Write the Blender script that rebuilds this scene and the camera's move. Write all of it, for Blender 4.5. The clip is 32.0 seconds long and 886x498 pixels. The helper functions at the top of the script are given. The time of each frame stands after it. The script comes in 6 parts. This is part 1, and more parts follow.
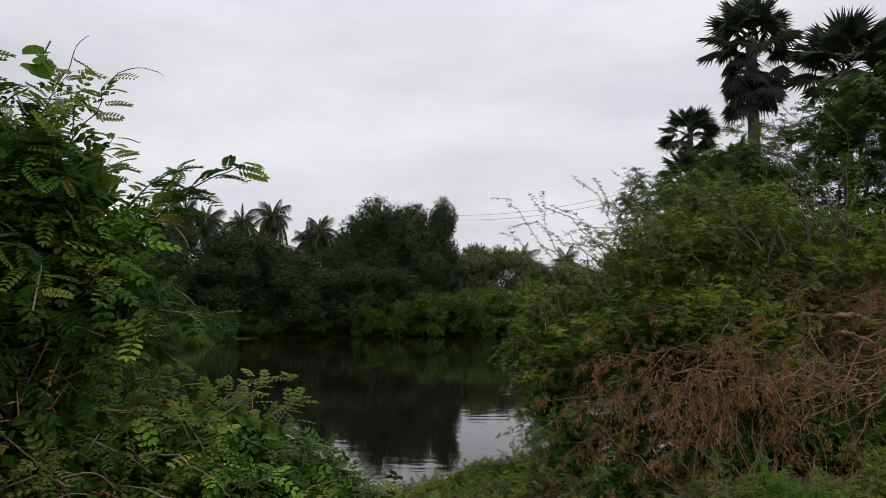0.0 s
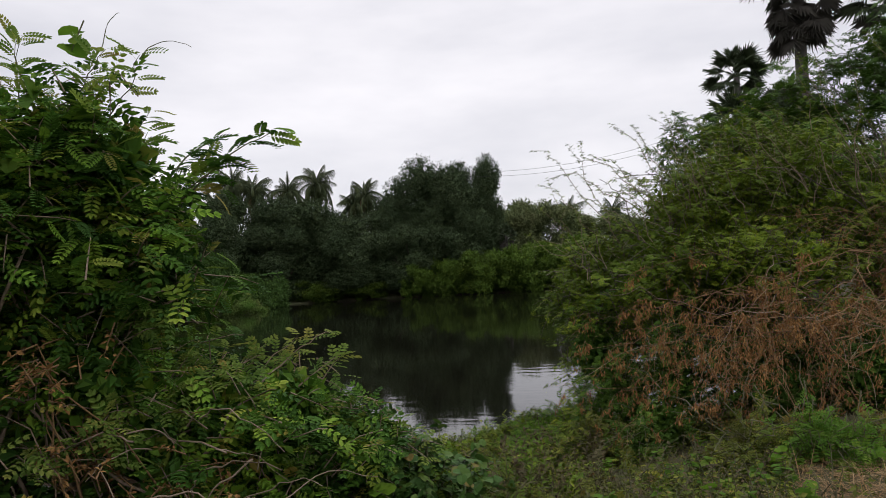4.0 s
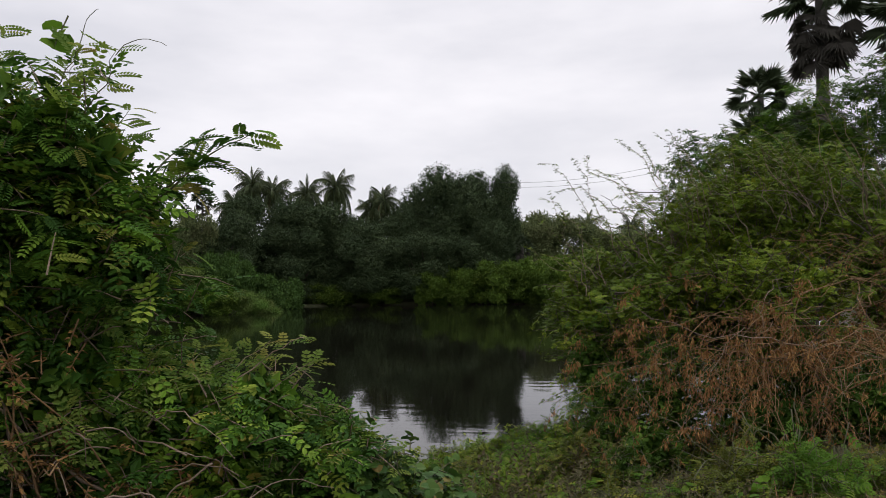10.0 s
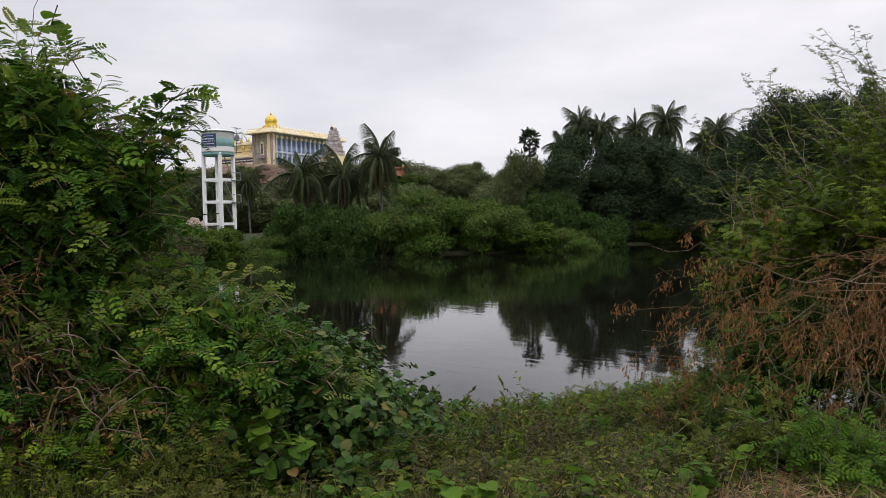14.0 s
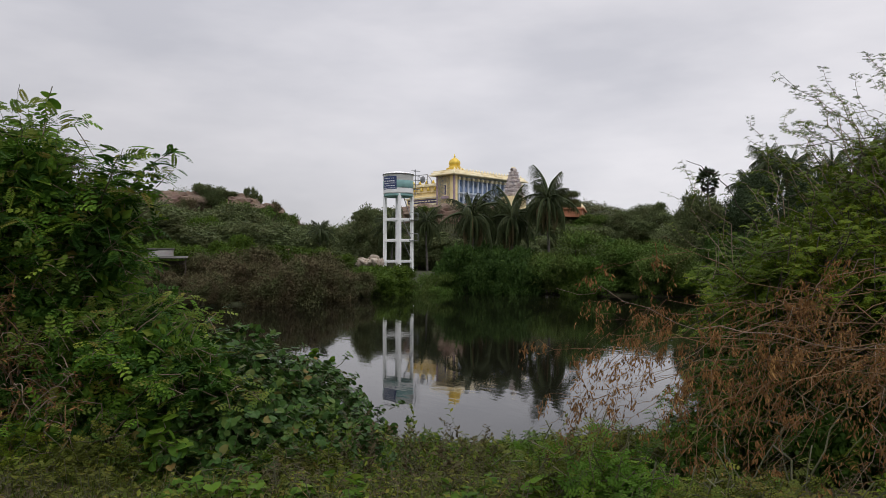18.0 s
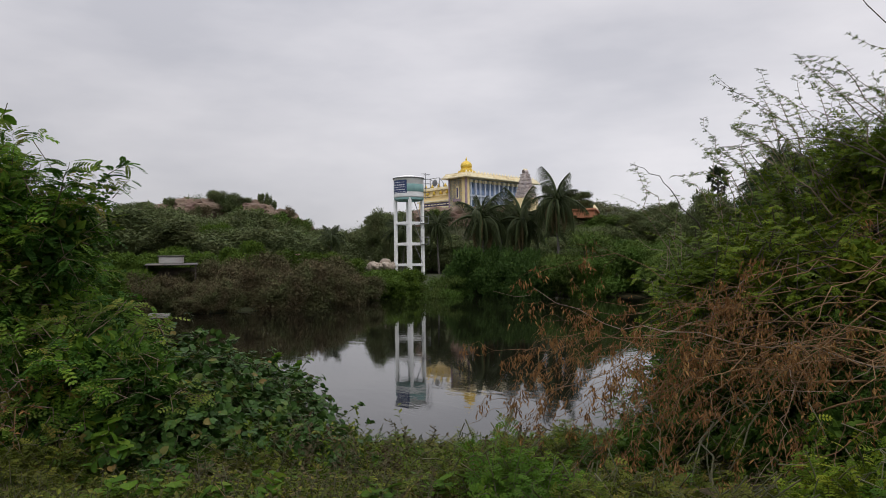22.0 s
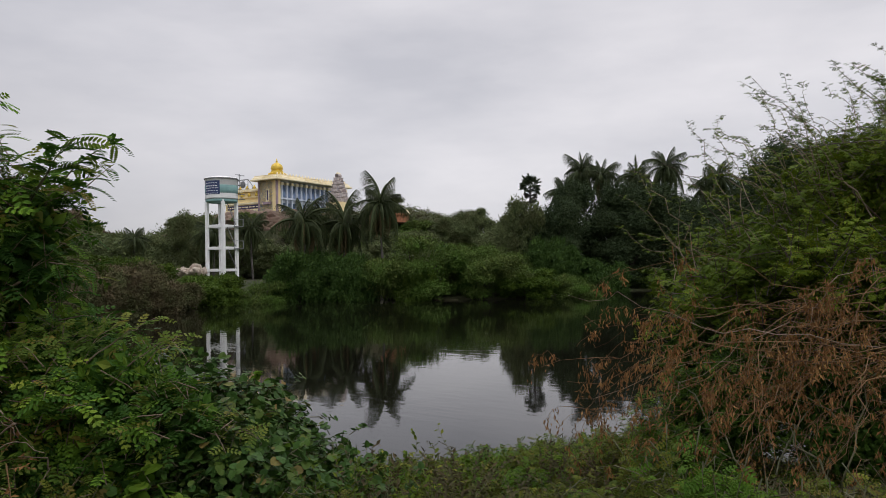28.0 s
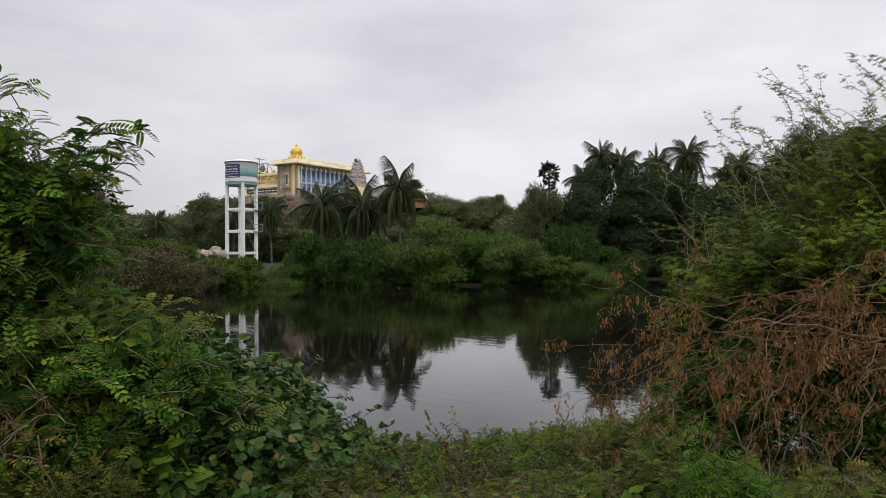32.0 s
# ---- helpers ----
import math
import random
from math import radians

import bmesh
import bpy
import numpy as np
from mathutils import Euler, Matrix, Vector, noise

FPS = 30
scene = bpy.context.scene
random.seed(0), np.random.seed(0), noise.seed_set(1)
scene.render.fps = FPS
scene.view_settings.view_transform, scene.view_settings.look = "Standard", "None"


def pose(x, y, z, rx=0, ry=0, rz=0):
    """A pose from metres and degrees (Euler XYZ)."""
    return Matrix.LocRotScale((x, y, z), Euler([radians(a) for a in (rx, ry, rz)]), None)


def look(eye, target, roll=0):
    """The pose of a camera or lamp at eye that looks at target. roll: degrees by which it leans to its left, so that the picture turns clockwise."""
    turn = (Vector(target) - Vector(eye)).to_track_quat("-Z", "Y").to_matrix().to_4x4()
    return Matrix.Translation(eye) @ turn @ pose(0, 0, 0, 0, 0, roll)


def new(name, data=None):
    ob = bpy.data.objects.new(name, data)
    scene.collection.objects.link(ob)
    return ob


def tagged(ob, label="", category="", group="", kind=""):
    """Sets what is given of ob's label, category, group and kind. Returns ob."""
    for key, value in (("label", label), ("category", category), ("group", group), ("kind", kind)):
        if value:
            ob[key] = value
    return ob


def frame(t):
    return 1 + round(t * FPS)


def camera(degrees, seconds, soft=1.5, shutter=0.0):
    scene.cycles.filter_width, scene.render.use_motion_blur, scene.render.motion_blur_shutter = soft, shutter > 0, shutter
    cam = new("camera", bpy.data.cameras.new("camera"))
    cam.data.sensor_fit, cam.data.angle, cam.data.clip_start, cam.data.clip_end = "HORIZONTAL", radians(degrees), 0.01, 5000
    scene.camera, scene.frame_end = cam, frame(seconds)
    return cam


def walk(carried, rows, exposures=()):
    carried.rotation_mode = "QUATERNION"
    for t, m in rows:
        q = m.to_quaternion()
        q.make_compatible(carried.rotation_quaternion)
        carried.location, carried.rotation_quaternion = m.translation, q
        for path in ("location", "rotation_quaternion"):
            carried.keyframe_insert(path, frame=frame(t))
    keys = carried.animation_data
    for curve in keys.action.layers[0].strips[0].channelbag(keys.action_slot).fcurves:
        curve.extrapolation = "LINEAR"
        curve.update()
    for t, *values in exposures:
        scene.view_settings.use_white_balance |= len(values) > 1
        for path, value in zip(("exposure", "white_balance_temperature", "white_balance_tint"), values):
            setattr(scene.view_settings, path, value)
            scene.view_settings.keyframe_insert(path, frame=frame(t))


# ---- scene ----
PATH = [
    (0, (0.584, -1.54, 3.081), (0.38, 0.443, 3.245), -0.6),
    (0.5, (0.637, -1.549, 3.08), (0.427, 0.432, 3.252), -0.5),
    (1, (0.712, -1.544, 3.086), (0.481, 0.432, 3.283), -0.6),
    (1.5, (0.839, -1.562, 3.079), (0.551, 0.409, 3.26), -0.5),
    (2, (0.967, -1.575, 3.073), (0.702, 0.4, 3.242), -0.3),
    (2.5, (1.006, -1.512, 3.072), (0.705, 0.459, 3.231), -1.2),
    (4.5, (0.551, -1.629, 3.04), (0.243, 0.347, 3.083), -4.0),
    (5, (0.481, -1.622, 3.053), (0.31, 0.37, 3.109), -3.3),
    (5.5, (0.423, -1.679, 3.073), (0.395, 0.316, 3.211), 0.6),
    (6, (0.204, -1.694, 3.078), (0.269, 0.299, 3.242), -2.4),
    (6.5, (0.078, -1.689, 3.102), (0.19, 0.304, 3.238), -2.5),
    (7, (0.021, -1.666, 3.114), (0.068, 0.326, 3.281), -2.8),
    (7.5, (0.012, -1.67, 3.13), (0.014, 0.324, 3.287), -2.3),
    (8, (0.04, -1.663, 3.133), (0.046, 0.331, 3.277), -2.4),
    (8.5, (0.151, -1.656, 3.116), (0.164, 0.34, 3.234), -3.2),
    (9, (0.384, -1.58, 3.104), (0.38, 0.418, 3.199), -2.7),
    (9.5, (0.724, -1.631, 3.069), (0.472, 0.35, 3.179), -0.1),
    (10, (0.933, -1.504, 3.052), (0.556, 0.458, 3.133), -0.7),
    (10.5, (1.188, -1.323, 3.045), (0.701, 0.615, 3.129), -1.6),
    (11, (1.552, -1.257, 3.038), (0.866, 0.618, 3.163), 0.1),
    (11.5, (1.898, -1.096, 3.036), (1.122, 0.742, 3.177), 1.1),
    (12, (2.141, -0.838, 3.036), (1.241, 0.943, 3.177), 1.1),
    (12.5, (2.553, -0.773, 3.03), (1.414, 0.87, 3.083), -0.1),
    (13, (2.912, -0.652, 3.009), (1.758, 0.981, 3.044), -1.0),
    (13.5, (3.178, -0.459, 2.982), (2.027, 1.177, 2.983), -1.0),
    (14, (3.563, -0.319, 2.983), (2.351, 1.27, 2.914), -1.2),
    (14.5, (3.855, -0.106, 2.955), (2.629, 1.474, 2.915), -0.4),
    (16.5, (5.239, 0.466, 2.998), (3.779, 1.832, 3.05), 1.2),
    (17, (5.476, 0.617, 2.932), (4.039, 2.006, 3.013), -0.6),
    (17.5, (5.579, 0.717, 2.961), (4.115, 2.079, 2.998), -1.6),
    (18, (5.812, 0.979, 2.956), (4.24, 2.215, 2.999), 0.0),
    (18.5, (6.028, 1.164, 2.962), (4.453, 2.394, 3.026), -1.2),
    (19, (6.233, 1.279, 2.937), (4.652, 2.504, 2.918), -0.7),
    (19.5, (6.399, 1.465, 2.956), (4.792, 2.656, 3.006), 0.6),
    (20, (6.457, 1.536, 2.953), (4.84, 2.712, 2.996), -1.3),
    (20.5, (6.451, 1.55, 2.957), (4.847, 2.743, 3.019), -2.1),
    (21, (6.446, 1.55, 2.955), (4.844, 2.747, 3.001), -1.2),
    (21.5, (6.434, 1.543, 2.955), (4.827, 2.733, 3.0), -0.7),
    (22, (6.411, 1.448, 2.964), (4.812, 2.649, 3.015), -0.8),
    (22.5, (6.355, 1.298, 2.956), (4.744, 2.483, 2.987), -0.5),
    (23, (6.312, 1.116, 2.947), (4.635, 2.203, 2.999), -1.1),
    (23.5, (6.16, 1.056, 2.93), (4.488, 2.154, 2.947), -0.5),
    (24, (5.945, 0.972, 2.949), (4.313, 2.127, 2.993), -1.6),
    (24.5, (5.723, 0.823, 2.955), (4.195, 2.114, 2.995), -0.9),
    (26.5, (4.638, 0.328, 3.015), (3.2, 1.718, 3.046), -1.4),
    (27, (4.498, 0.315, 2.994), (3.012, 1.651, 3.08), -2.1),
    (27.5, (4.282, 0.346, 2.99), (2.982, 1.864, 3.045), -0.7),
    (28, (4.164, 0.267, 2.991), (2.936, 1.845, 3.045), -1.2),
    (28.5, (4.142, 0.243, 2.99), (2.848, 1.768, 3.05), 0.3),
    (29, (4.142, 0.285, 2.988), (2.886, 1.841, 3.049), -0.1),
    (29.5, (4.156, 0.274, 2.994), (2.9, 1.831, 3.023), 0.2),
    (30, (4.174, 0.258, 3.004), (2.913, 1.81, 2.981), -0.1),
    (30.5, (4.163, 0.278, 2.996), (2.918, 1.844, 2.978), -0.1),
    (31, (4.187, 0.25, 2.992), (2.945, 1.818, 2.991), 0.1),
    (31.5, (4.245, 0.199, 2.983), (3.005, 1.768, 2.99), 0.5),
    (32, (4.272, 0.169, 2.992), (3.006, 1.717, 3.009), -0.4),
]
cam = camera(61.3, 32.0, soft=0.8)
walk(cam, [(t, look(eye, target, roll)) for t, eye, target, roll in PATH], exposures=[(0, 0.06), (1, 0.06), (2, 0.06), (5, 0.33), (6, 0.12), (7, 0.08), (9, 0.24), (10, 0.24), (11, 0.15), (12, -0.1), (13, 0.1), (14, 0.2), (14.5, 0.25), (17, -0.03), (19, 0.02), (21, -0.06), (23, 0.0), (24, 0.0), (28, -0.07), (30, 0.04), (32, 0.1)])

# ---------------------------------------------------------------- world and light
SUN_EL, SUN_ROT = radians(46), radians(105)
world = bpy.data.worlds.new("overcast_sky")
scene.world = world
world.use_nodes = True
wn, wl = world.node_tree.nodes, world.node_tree.links
wn.clear()
w_out, w_bg = wn.new("ShaderNodeOutputWorld"), wn.new("ShaderNodeBackground")
w_sky = wn.new("ShaderNodeTexSky")
w_sky.sky_type, w_sky.sun_disc, w_sky.sun_elevation, w_sky.sun_rotation = "NISHITA", False, SUN_EL, SUN_ROT
w_dim = wn.new("ShaderNodeVectorMath")
w_dim.operation = "SCALE"
w_dim.inputs["Scale"].default_value = 0.11
w_co, w_map, w_noise = wn.new("ShaderNodeTexCoord"), wn.new("ShaderNodeMapping"), wn.new("ShaderNodeTexNoise")
w_map.inputs["Scale"].default_value = (1.3, 1.3, 4.2)
w_map.inputs["Location"].default_value = (0.35, 0.1, 0.0)
w_noise.inputs["Scale"].default_value, w_noise.inputs["Detail"].default_value = 1.7, 5.0
w_noise.inputs["Roughness"].default_value = 0.52
w_ramp, w_mix = wn.new("ShaderNodeValToRGB"), wn.new("ShaderNodeMix")
w_mix.data_type = "RGBA"
w_ramp.color_ramp.elements[0].position, w_ramp.color_ramp.elements[1].position = 0.34, 0.66
w_ramp.color_ramp.elements[0].color = (0.615, 0.61, 0.66, 1)
w_ramp.color_ramp.elements[1].color = (0.86, 0.835, 0.87, 1)
w_mix.inputs["Factor"].default_value = 0.93
w_bg.inputs["Strength"].default_value = 1.0
wl.new(w_co.outputs["Generated"], w_map.inputs["Vector"])
wl.new(w_map.outputs["Vector"], w_noise.inputs["Vector"])
wl.new(w_noise.outputs["Fac"], w_ramp.inputs["Fac"])
wl.new(w_sky.outputs["Color"], w_dim.inputs[0])
wl.new(w_dim.outputs["Vector"], w_mix.inputs["A"])
wl.new(w_ramp.outputs["Color"], w_mix.inputs["B"])
w_xyz, w_zen = wn.new("ShaderNodeSeparateXYZ"), wn.new("ShaderNodeMapRange")
w_zen.interpolation_type = "SMOOTHSTEP"
for key, value in (("From Min", 0.3), ("From Max", 1.0), ("To Min", 1.0), ("To Max", 2.3)):
    w_zen.inputs[key].default_value = value
w_west, w_both = wn.new("ShaderNodeMapRange"), wn.new("ShaderNodeMath")
w_west.interpolation_type = "SMOOTHSTEP"
for key, value in (("From Min", -1.0), ("From Max", -0.5), ("To Min", 0.74), ("To Max", 1.0)):
    w_west.inputs[key].default_value = value
w_both.operation = "MULTIPLY"
w_lift = wn.new("ShaderNodeVectorMath")
w_lift.operation = "SCALE"
wl.new(w_co.outputs["Generated"], w_xyz.inputs["Vector"])
wl.new(w_xyz.outputs["Z"], w_zen.inputs["Value"])
wl.new(w_mix.outputs["Result"], w_lift.inputs[0])
w_low = wn.new("ShaderNodeMath")
w_low.operation = "MULTIPLY_ADD"
w_low.inputs[1].default_value = 0.9
wl.new(w_xyz.outputs["Z"], w_low.inputs[0])
wl.new(w_xyz.outputs["X"], w_low.inputs[2])
wl.new(w_low.outputs["Value"], w_west.inputs["Value"])
wl.new(w_zen.outputs["Result"], w_both.inputs[0])
wl.new(w_west.outputs["Result"], w_both.inputs[1])
wl.new(w_both.outputs["Value"], w_lift.inputs["Scale"])
wl.new(w_lift.outputs["Vector"], w_bg.inputs["Color"])
wl.new(w_bg.outputs["Background"], w_out.inputs["Surface"])
sun_data = bpy.data.lights.new("sun", "SUN")
sun_data.energy, sun_data.angle, sun_data.color = 0.5, radians(25), (1.0, 0.97, 0.92)
sun = new("sun", sun_data)
sun.matrix_world = Matrix.Translation((0, 0, 60)) @ Euler((radians(90) - SUN_EL, 0, radians(180) - SUN_ROT)).to_matrix().to_4x4()


# ---------------------------------------------------------------- materials
def mat_base(name):
    m = bpy.data.materials.new(name)
    m.use_nodes = True
    nt = m.node_tree
    nt.nodes.clear()
    out = nt.nodes.new("ShaderNodeOutputMaterial")
    return m, nt.nodes, nt.links, out


def noise_node(n, l, scale, detail=4.0, coords="Object", rough=0.55):
    co, tx = n.new("ShaderNodeTexCoord"), n.new("ShaderNodeTexNoise")
    tx.inputs["Scale"].default_value, tx.inputs["Detail"].default_value = scale, detail
    tx.inputs["Roughness"].default_value = rough
    l.new(co.outputs[coords], tx.inputs["Vector"])
    return tx


def ramp_node(n, l, source, stops):
    r = n.new("ShaderNodeValToRGB")
    e = r.color_ramp.elements
    while len(e) < len(stops):
        e.new(0.5)
    for k, (p, c) in enumerate(stops):
        e[k].position, e[k].color = p, (*c, 1)
    l.new(source, r.inputs["Fac"])
    return r


def mix_node(n, l, a, b, fac, blend="MIX"):
    m = n.new("ShaderNodeMix")
    m.data_type, m.blend_type = "RGBA", blend
    for key, v in (("A", a), ("B", b), ("Factor", fac)):
        if hasattr(v, "is_linked"):
            l.new(v, m.inputs[key])
        else:
            m.inputs[key].default_value = v if key == "Factor" else (*v, 1)
    return m.outputs["Result"]


FOLIAGE = 0.76  # how light all leaves are, against the tints below


def leaf_mat(name, stops, clump, clump_scale=1.2, rough=0.6, through_light=0.24, spec=0.09):
    """Foliage: stops vary the colour leaf by leaf, clump is a second tint that drifts over the plant."""
    m, n, l, out = mat_base(name)
    stops = [(p, tuple(FOLIAGE * v for v in c)) for p, c in stops]
    clump = tuple(FOLIAGE * v for v in clump)
    geo = n.new("ShaderNodeNewGeometry")
    leafy = ramp_node(n, l, geo.outputs["Random Per Island"], stops)
    drift = ramp_node(n, l, noise_node(n, l, clump_scale, 3).outputs["Fac"], [(0.38, (0, 0, 0)), (0.68, (1, 1, 1))])
    col = mix_node(n, l, leafy.outputs["Color"], clump, drift.outputs["Color"])
    grain = noise_node(n, l, 60.0, 2)
    col = mix_node(n, l, col, grain.outputs["Color"], 0.10, "OVERLAY")
    bsdf, tl, mx = n.new("ShaderNodeBsdfPrincipled"), n.new("ShaderNodeBsdfTranslucent"), n.new("ShaderNodeMixShader")
    bsdf.inputs["Roughness"].default_value = rough
    bsdf.inputs["Specular IOR Level"].default_value = spec
    mx.inputs["Fac"].default_value = through_light
    l.new(col, bsdf.inputs["Base Color"])
    l.new(col, tl.inputs["Color"])
    l.new(bsdf.outputs["BSDF"], mx.inputs[1])
    l.new(tl.outputs["BSDF"], mx.inputs[2])
    l.new(mx.outputs["Shader"], out.inputs["Surface"])
    return m


def solid_mat(name, a, b, scale=3.0, rough=0.7, fine=40.0, bump=0.2, metal=0.0, stain=None, spec=0.4, dist=0.02):
    """Paint, plaster, bark, soil: two colours drift at one scale, with fine grain, relief and optional stains."""
    m, n, l, out = mat_base(name)
    big, small = noise_node(n, l, scale, 5), noise_node(n, l, fine, 3)
    col = ramp_node(n, l, big.outputs["Fac"], [(0.35, a), (0.65, b)]).outputs["Color"]
    col = mix_node(n, l, col, small.outputs["Color"], 0.18, "OVERLAY")
    if stain:
        st = ramp_node(n, l, noise_node(n, l, scale * 0.6, 6, rough=0.7).outputs["Fac"], [(0.52, (0, 0, 0)), (0.72, (1, 1, 1))])
        col = mix_node(n, l, col, stain, st.outputs["Color"])
    bsdf, bp = n.new("ShaderNodeBsdfPrincipled"), n.new("ShaderNodeBump")
    bp.inputs["Strength"].default_value, bp.inputs["Distance"].default_value = bump, dist
    l.new(small.outputs["Fac"], bp.inputs["Height"])
    l.new(bp.outputs["Normal"], bsdf.inputs["Normal"])
    l.new(col, bsdf.inputs["Base Color"])
    bsdf.inputs["Roughness"].default_value, bsdf.inputs["Metallic"].default_value = rough, metal
    bsdf.inputs["Specular IOR Level"].default_value = spec
    l.new(bsdf.outputs["BSDF"], out.inputs["Surface"])
    return m


def water_mat():
    m, n, l, out = mat_base("pond_water")
    co, mp, tx = n.new("ShaderNodeTexCoord"), n.new("ShaderNodeMapping"), n.new("ShaderNodeTexNoise")
    mp.inputs["Scale"].default_value = (0.55, 1.6, 1)
    mp.inputs["Rotation"].default_value = (0, 0, radians(38))
    tx.inputs["Scale"].default_value, tx.inputs["Detail"].default_value = 1.5, 2.5
    l.new(co.outputs["Object"], mp.inputs["Vector"])
    l.new(mp.outputs["Vector"], tx.inputs["Vector"])
    calm = ramp_node(n, l, noise_node(n, l, 0.09, 3).outputs["Fac"], [(0.38, (0.25, 0.25, 0.25)), (0.62, (1, 1, 1))])
    h = n.new("ShaderNodeMath")
    h.operation = "MULTIPLY"
    l.new(tx.outputs["Fac"], h.inputs[0])
    l.new(calm.outputs["Color"], h.inputs[1])
    bp, bsdf = n.new("ShaderNodeBump"), n.new("ShaderNodeBsdfPrincipled")
    bp.inputs["Strength"].default_value, bp.inputs["Distance"].default_value = 0.11, 0.04
    l.new(h.outputs["Value"], bp.inputs["Height"])
    l.new(bp.outputs["Normal"], bsdf.inputs["Normal"])
    murk = ramp_node(n, l, noise_node(n, l, 0.15, 4).outputs["Fac"], [(0.3, (0.0035, 0.0032, 0.0024)), (0.7, (0.0065, 0.0060, 0.0040))])
    l.new(murk.outputs["Color"], bsdf.inputs["Base Color"])
    bsdf.inputs["Roughness"].default_value, bsdf.inputs["IOR"].default_value = 0.035, 1.33
    l.new(bsdf.outputs["BSDF"], out.inputs["Surface"])
    return m


def ground_mat():
    m, n, l, out = mat_base("bank_soil")
    big = noise_node(n, l, 0.5, 6)
    soil = ramp_node(n, l, big.outputs["Fac"], [(0.30, (0.030, 0.034, 0.014)), (0.5, (0.050, 0.046, 0.022)), (0.66, (0.085, 0.062, 0.036)), (0.8, (0.13, 0.098, 0.06))])
    fine = noise_node(n, l, 22.0, 5)
    col = mix_node(n, l, soil.outputs["Color"], fine.outputs["Color"], 0.25, "OVERLAY")
    wide = ramp_node(n, l, noise_node(n, l, 0.035, 4).outputs["Fac"], [(0.40, (0, 0, 0)), (0.6, (1, 1, 1))])
    col = mix_node(n, l, col, (0.035, 0.042, 0.018), wide.outputs["Color"])
    bsdf, bp = n.new("ShaderNodeBsdfPrincipled"), n.new("ShaderNodeBump")
    bp.inputs["Strength"].default_value, bp.inputs["Distance"].default_value = 0.6, 0.05
    l.new(fine.outputs["Fac"], bp.inputs["Height"])
    l.new(bp.outputs["Normal"], bsdf.inputs["Normal"])
    l.new(col, bsdf.inputs["Base Color"])
    bsdf.inputs["Roughness"].default_value = 0.92
    bsdf.inputs["Specular IOR Level"].default_value = 0.2
    l.new(bsdf.outputs["BSDF"], out.inputs["Surface"])
    return m


M_WATER, M_GROUND = water_mat(), ground_mat()
M_PINNATE = leaf_mat("pinnate_leaf", [(0.0, (0.033, 0.083, 0.014)), (0.40, (0.089, 0.198, 0.022)), (0.76, (0.217, 0.385, 0.036)), (0.93, (0.315, 0.406, 0.054)), (1.0, (0.332, 0.229, 0.054))], (0.037, 0.096, 0.016), 1.6, through_light=0.26, spec=0.10)
M_PINNATE_TOP = leaf_mat("young_leaf", [(0.0, (0.125, 0.210, 0.036)), (0.5, (0.211, 0.290, 0.054)), (0.8, (0.328, 0.380, 0.081)), (1.0, (0.312, 0.250, 0.059))], (0.109, 0.210, 0.041), 2.0, through_light=0.45)
M_BRIGHT = leaf_mat("bright_leaf", [(0.0, (0.089, 0.187, 0.018)), (0.6, (0.139, 0.258, 0.023)), (1.0, (0.215, 0.305, 0.038))], (0.076, 0.164, 0.023), 2.0, through_light=0.4)
M_CREEPER = leaf_mat("creeper_leaf", [(0.0, (0.035, 0.089, 0.018)), (0.6, (0.069, 0.142, 0.026)), (0.92, (0.124, 0.179, 0.036)), (1.0, (0.247, 0.151, 0.050))], (0.051, 0.110, 0.024), 1.4, rough=0.5, through_light=0.18, spec=0.12)
M_FEATHER = leaf_mat("feathery_leaf", [(0.0, (0.084, 0.139, 0.011)), (0.6, (0.153, 0.230, 0.016)), (1.0, (0.288, 0.323, 0.031))], (0.071, 0.120, 0.013), 0.9, spec=0.08)
# Darkened to carry the undergrowth's shade; the back thorn trees share it
M_FEATHER_DARK = leaf_mat("feathery_leaf_deep", [(0.0, (0.040, 0.088, 0.013)), (0.6, (0.079, 0.158, 0.019)), (1.0, (0.154, 0.242, 0.032))], (0.048, 0.101, 0.014), 0.5, spec=0.08)
M_DEADLEAF = leaf_mat("dead_leaf", [(0.0, (0.163, 0.083, 0.030)), (0.6, (0.299, 0.159, 0.055)), (1.0, (0.468, 0.275, 0.100))], (0.215, 0.112, 0.040), 2.0, rough=0.8, through_light=0.15, spec=0.15)
M_MANGO = leaf_mat("mango_leaf", [(0.0, (0.038, 0.060, 0.026)), (0.7, (0.066, 0.096, 0.038)), (1.0, (0.105, 0.134, 0.055))], (0.048, 0.076, 0.032), 0.25, rough=0.6, through_light=0.12, spec=0.1)
# Distance haze is mixed into this leaf colour: paler and greyer
M_HAZED_BROADLEAF = leaf_mat("hazed_broad_leaf", [(0.0, (0.099, 0.137, 0.058)), (0.7, (0.145, 0.187, 0.072)), (1.0, (0.207, 0.246, 0.091))], (0.135, 0.148, 0.063), 0.3, through_light=0.2)
M_SHORE = leaf_mat("shore_leaf", [(0.0, (0.049, 0.092, 0.012)), (0.6, (0.087, 0.142, 0.018)), (1.0, (0.145, 0.197, 0.027))], (0.065, 0.106, 0.016), 0.4)
# lightened in part for haze over the far shore
M_DARKSHORE = leaf_mat("dark_shore_leaf", [(0.0, (0.039, 0.081, 0.018)), (0.6, (0.065, 0.127, 0.026)), (1.0, (0.111, 0.182, 0.039))], (0.052, 0.104, 0.022), 0.4, spec=0.1)
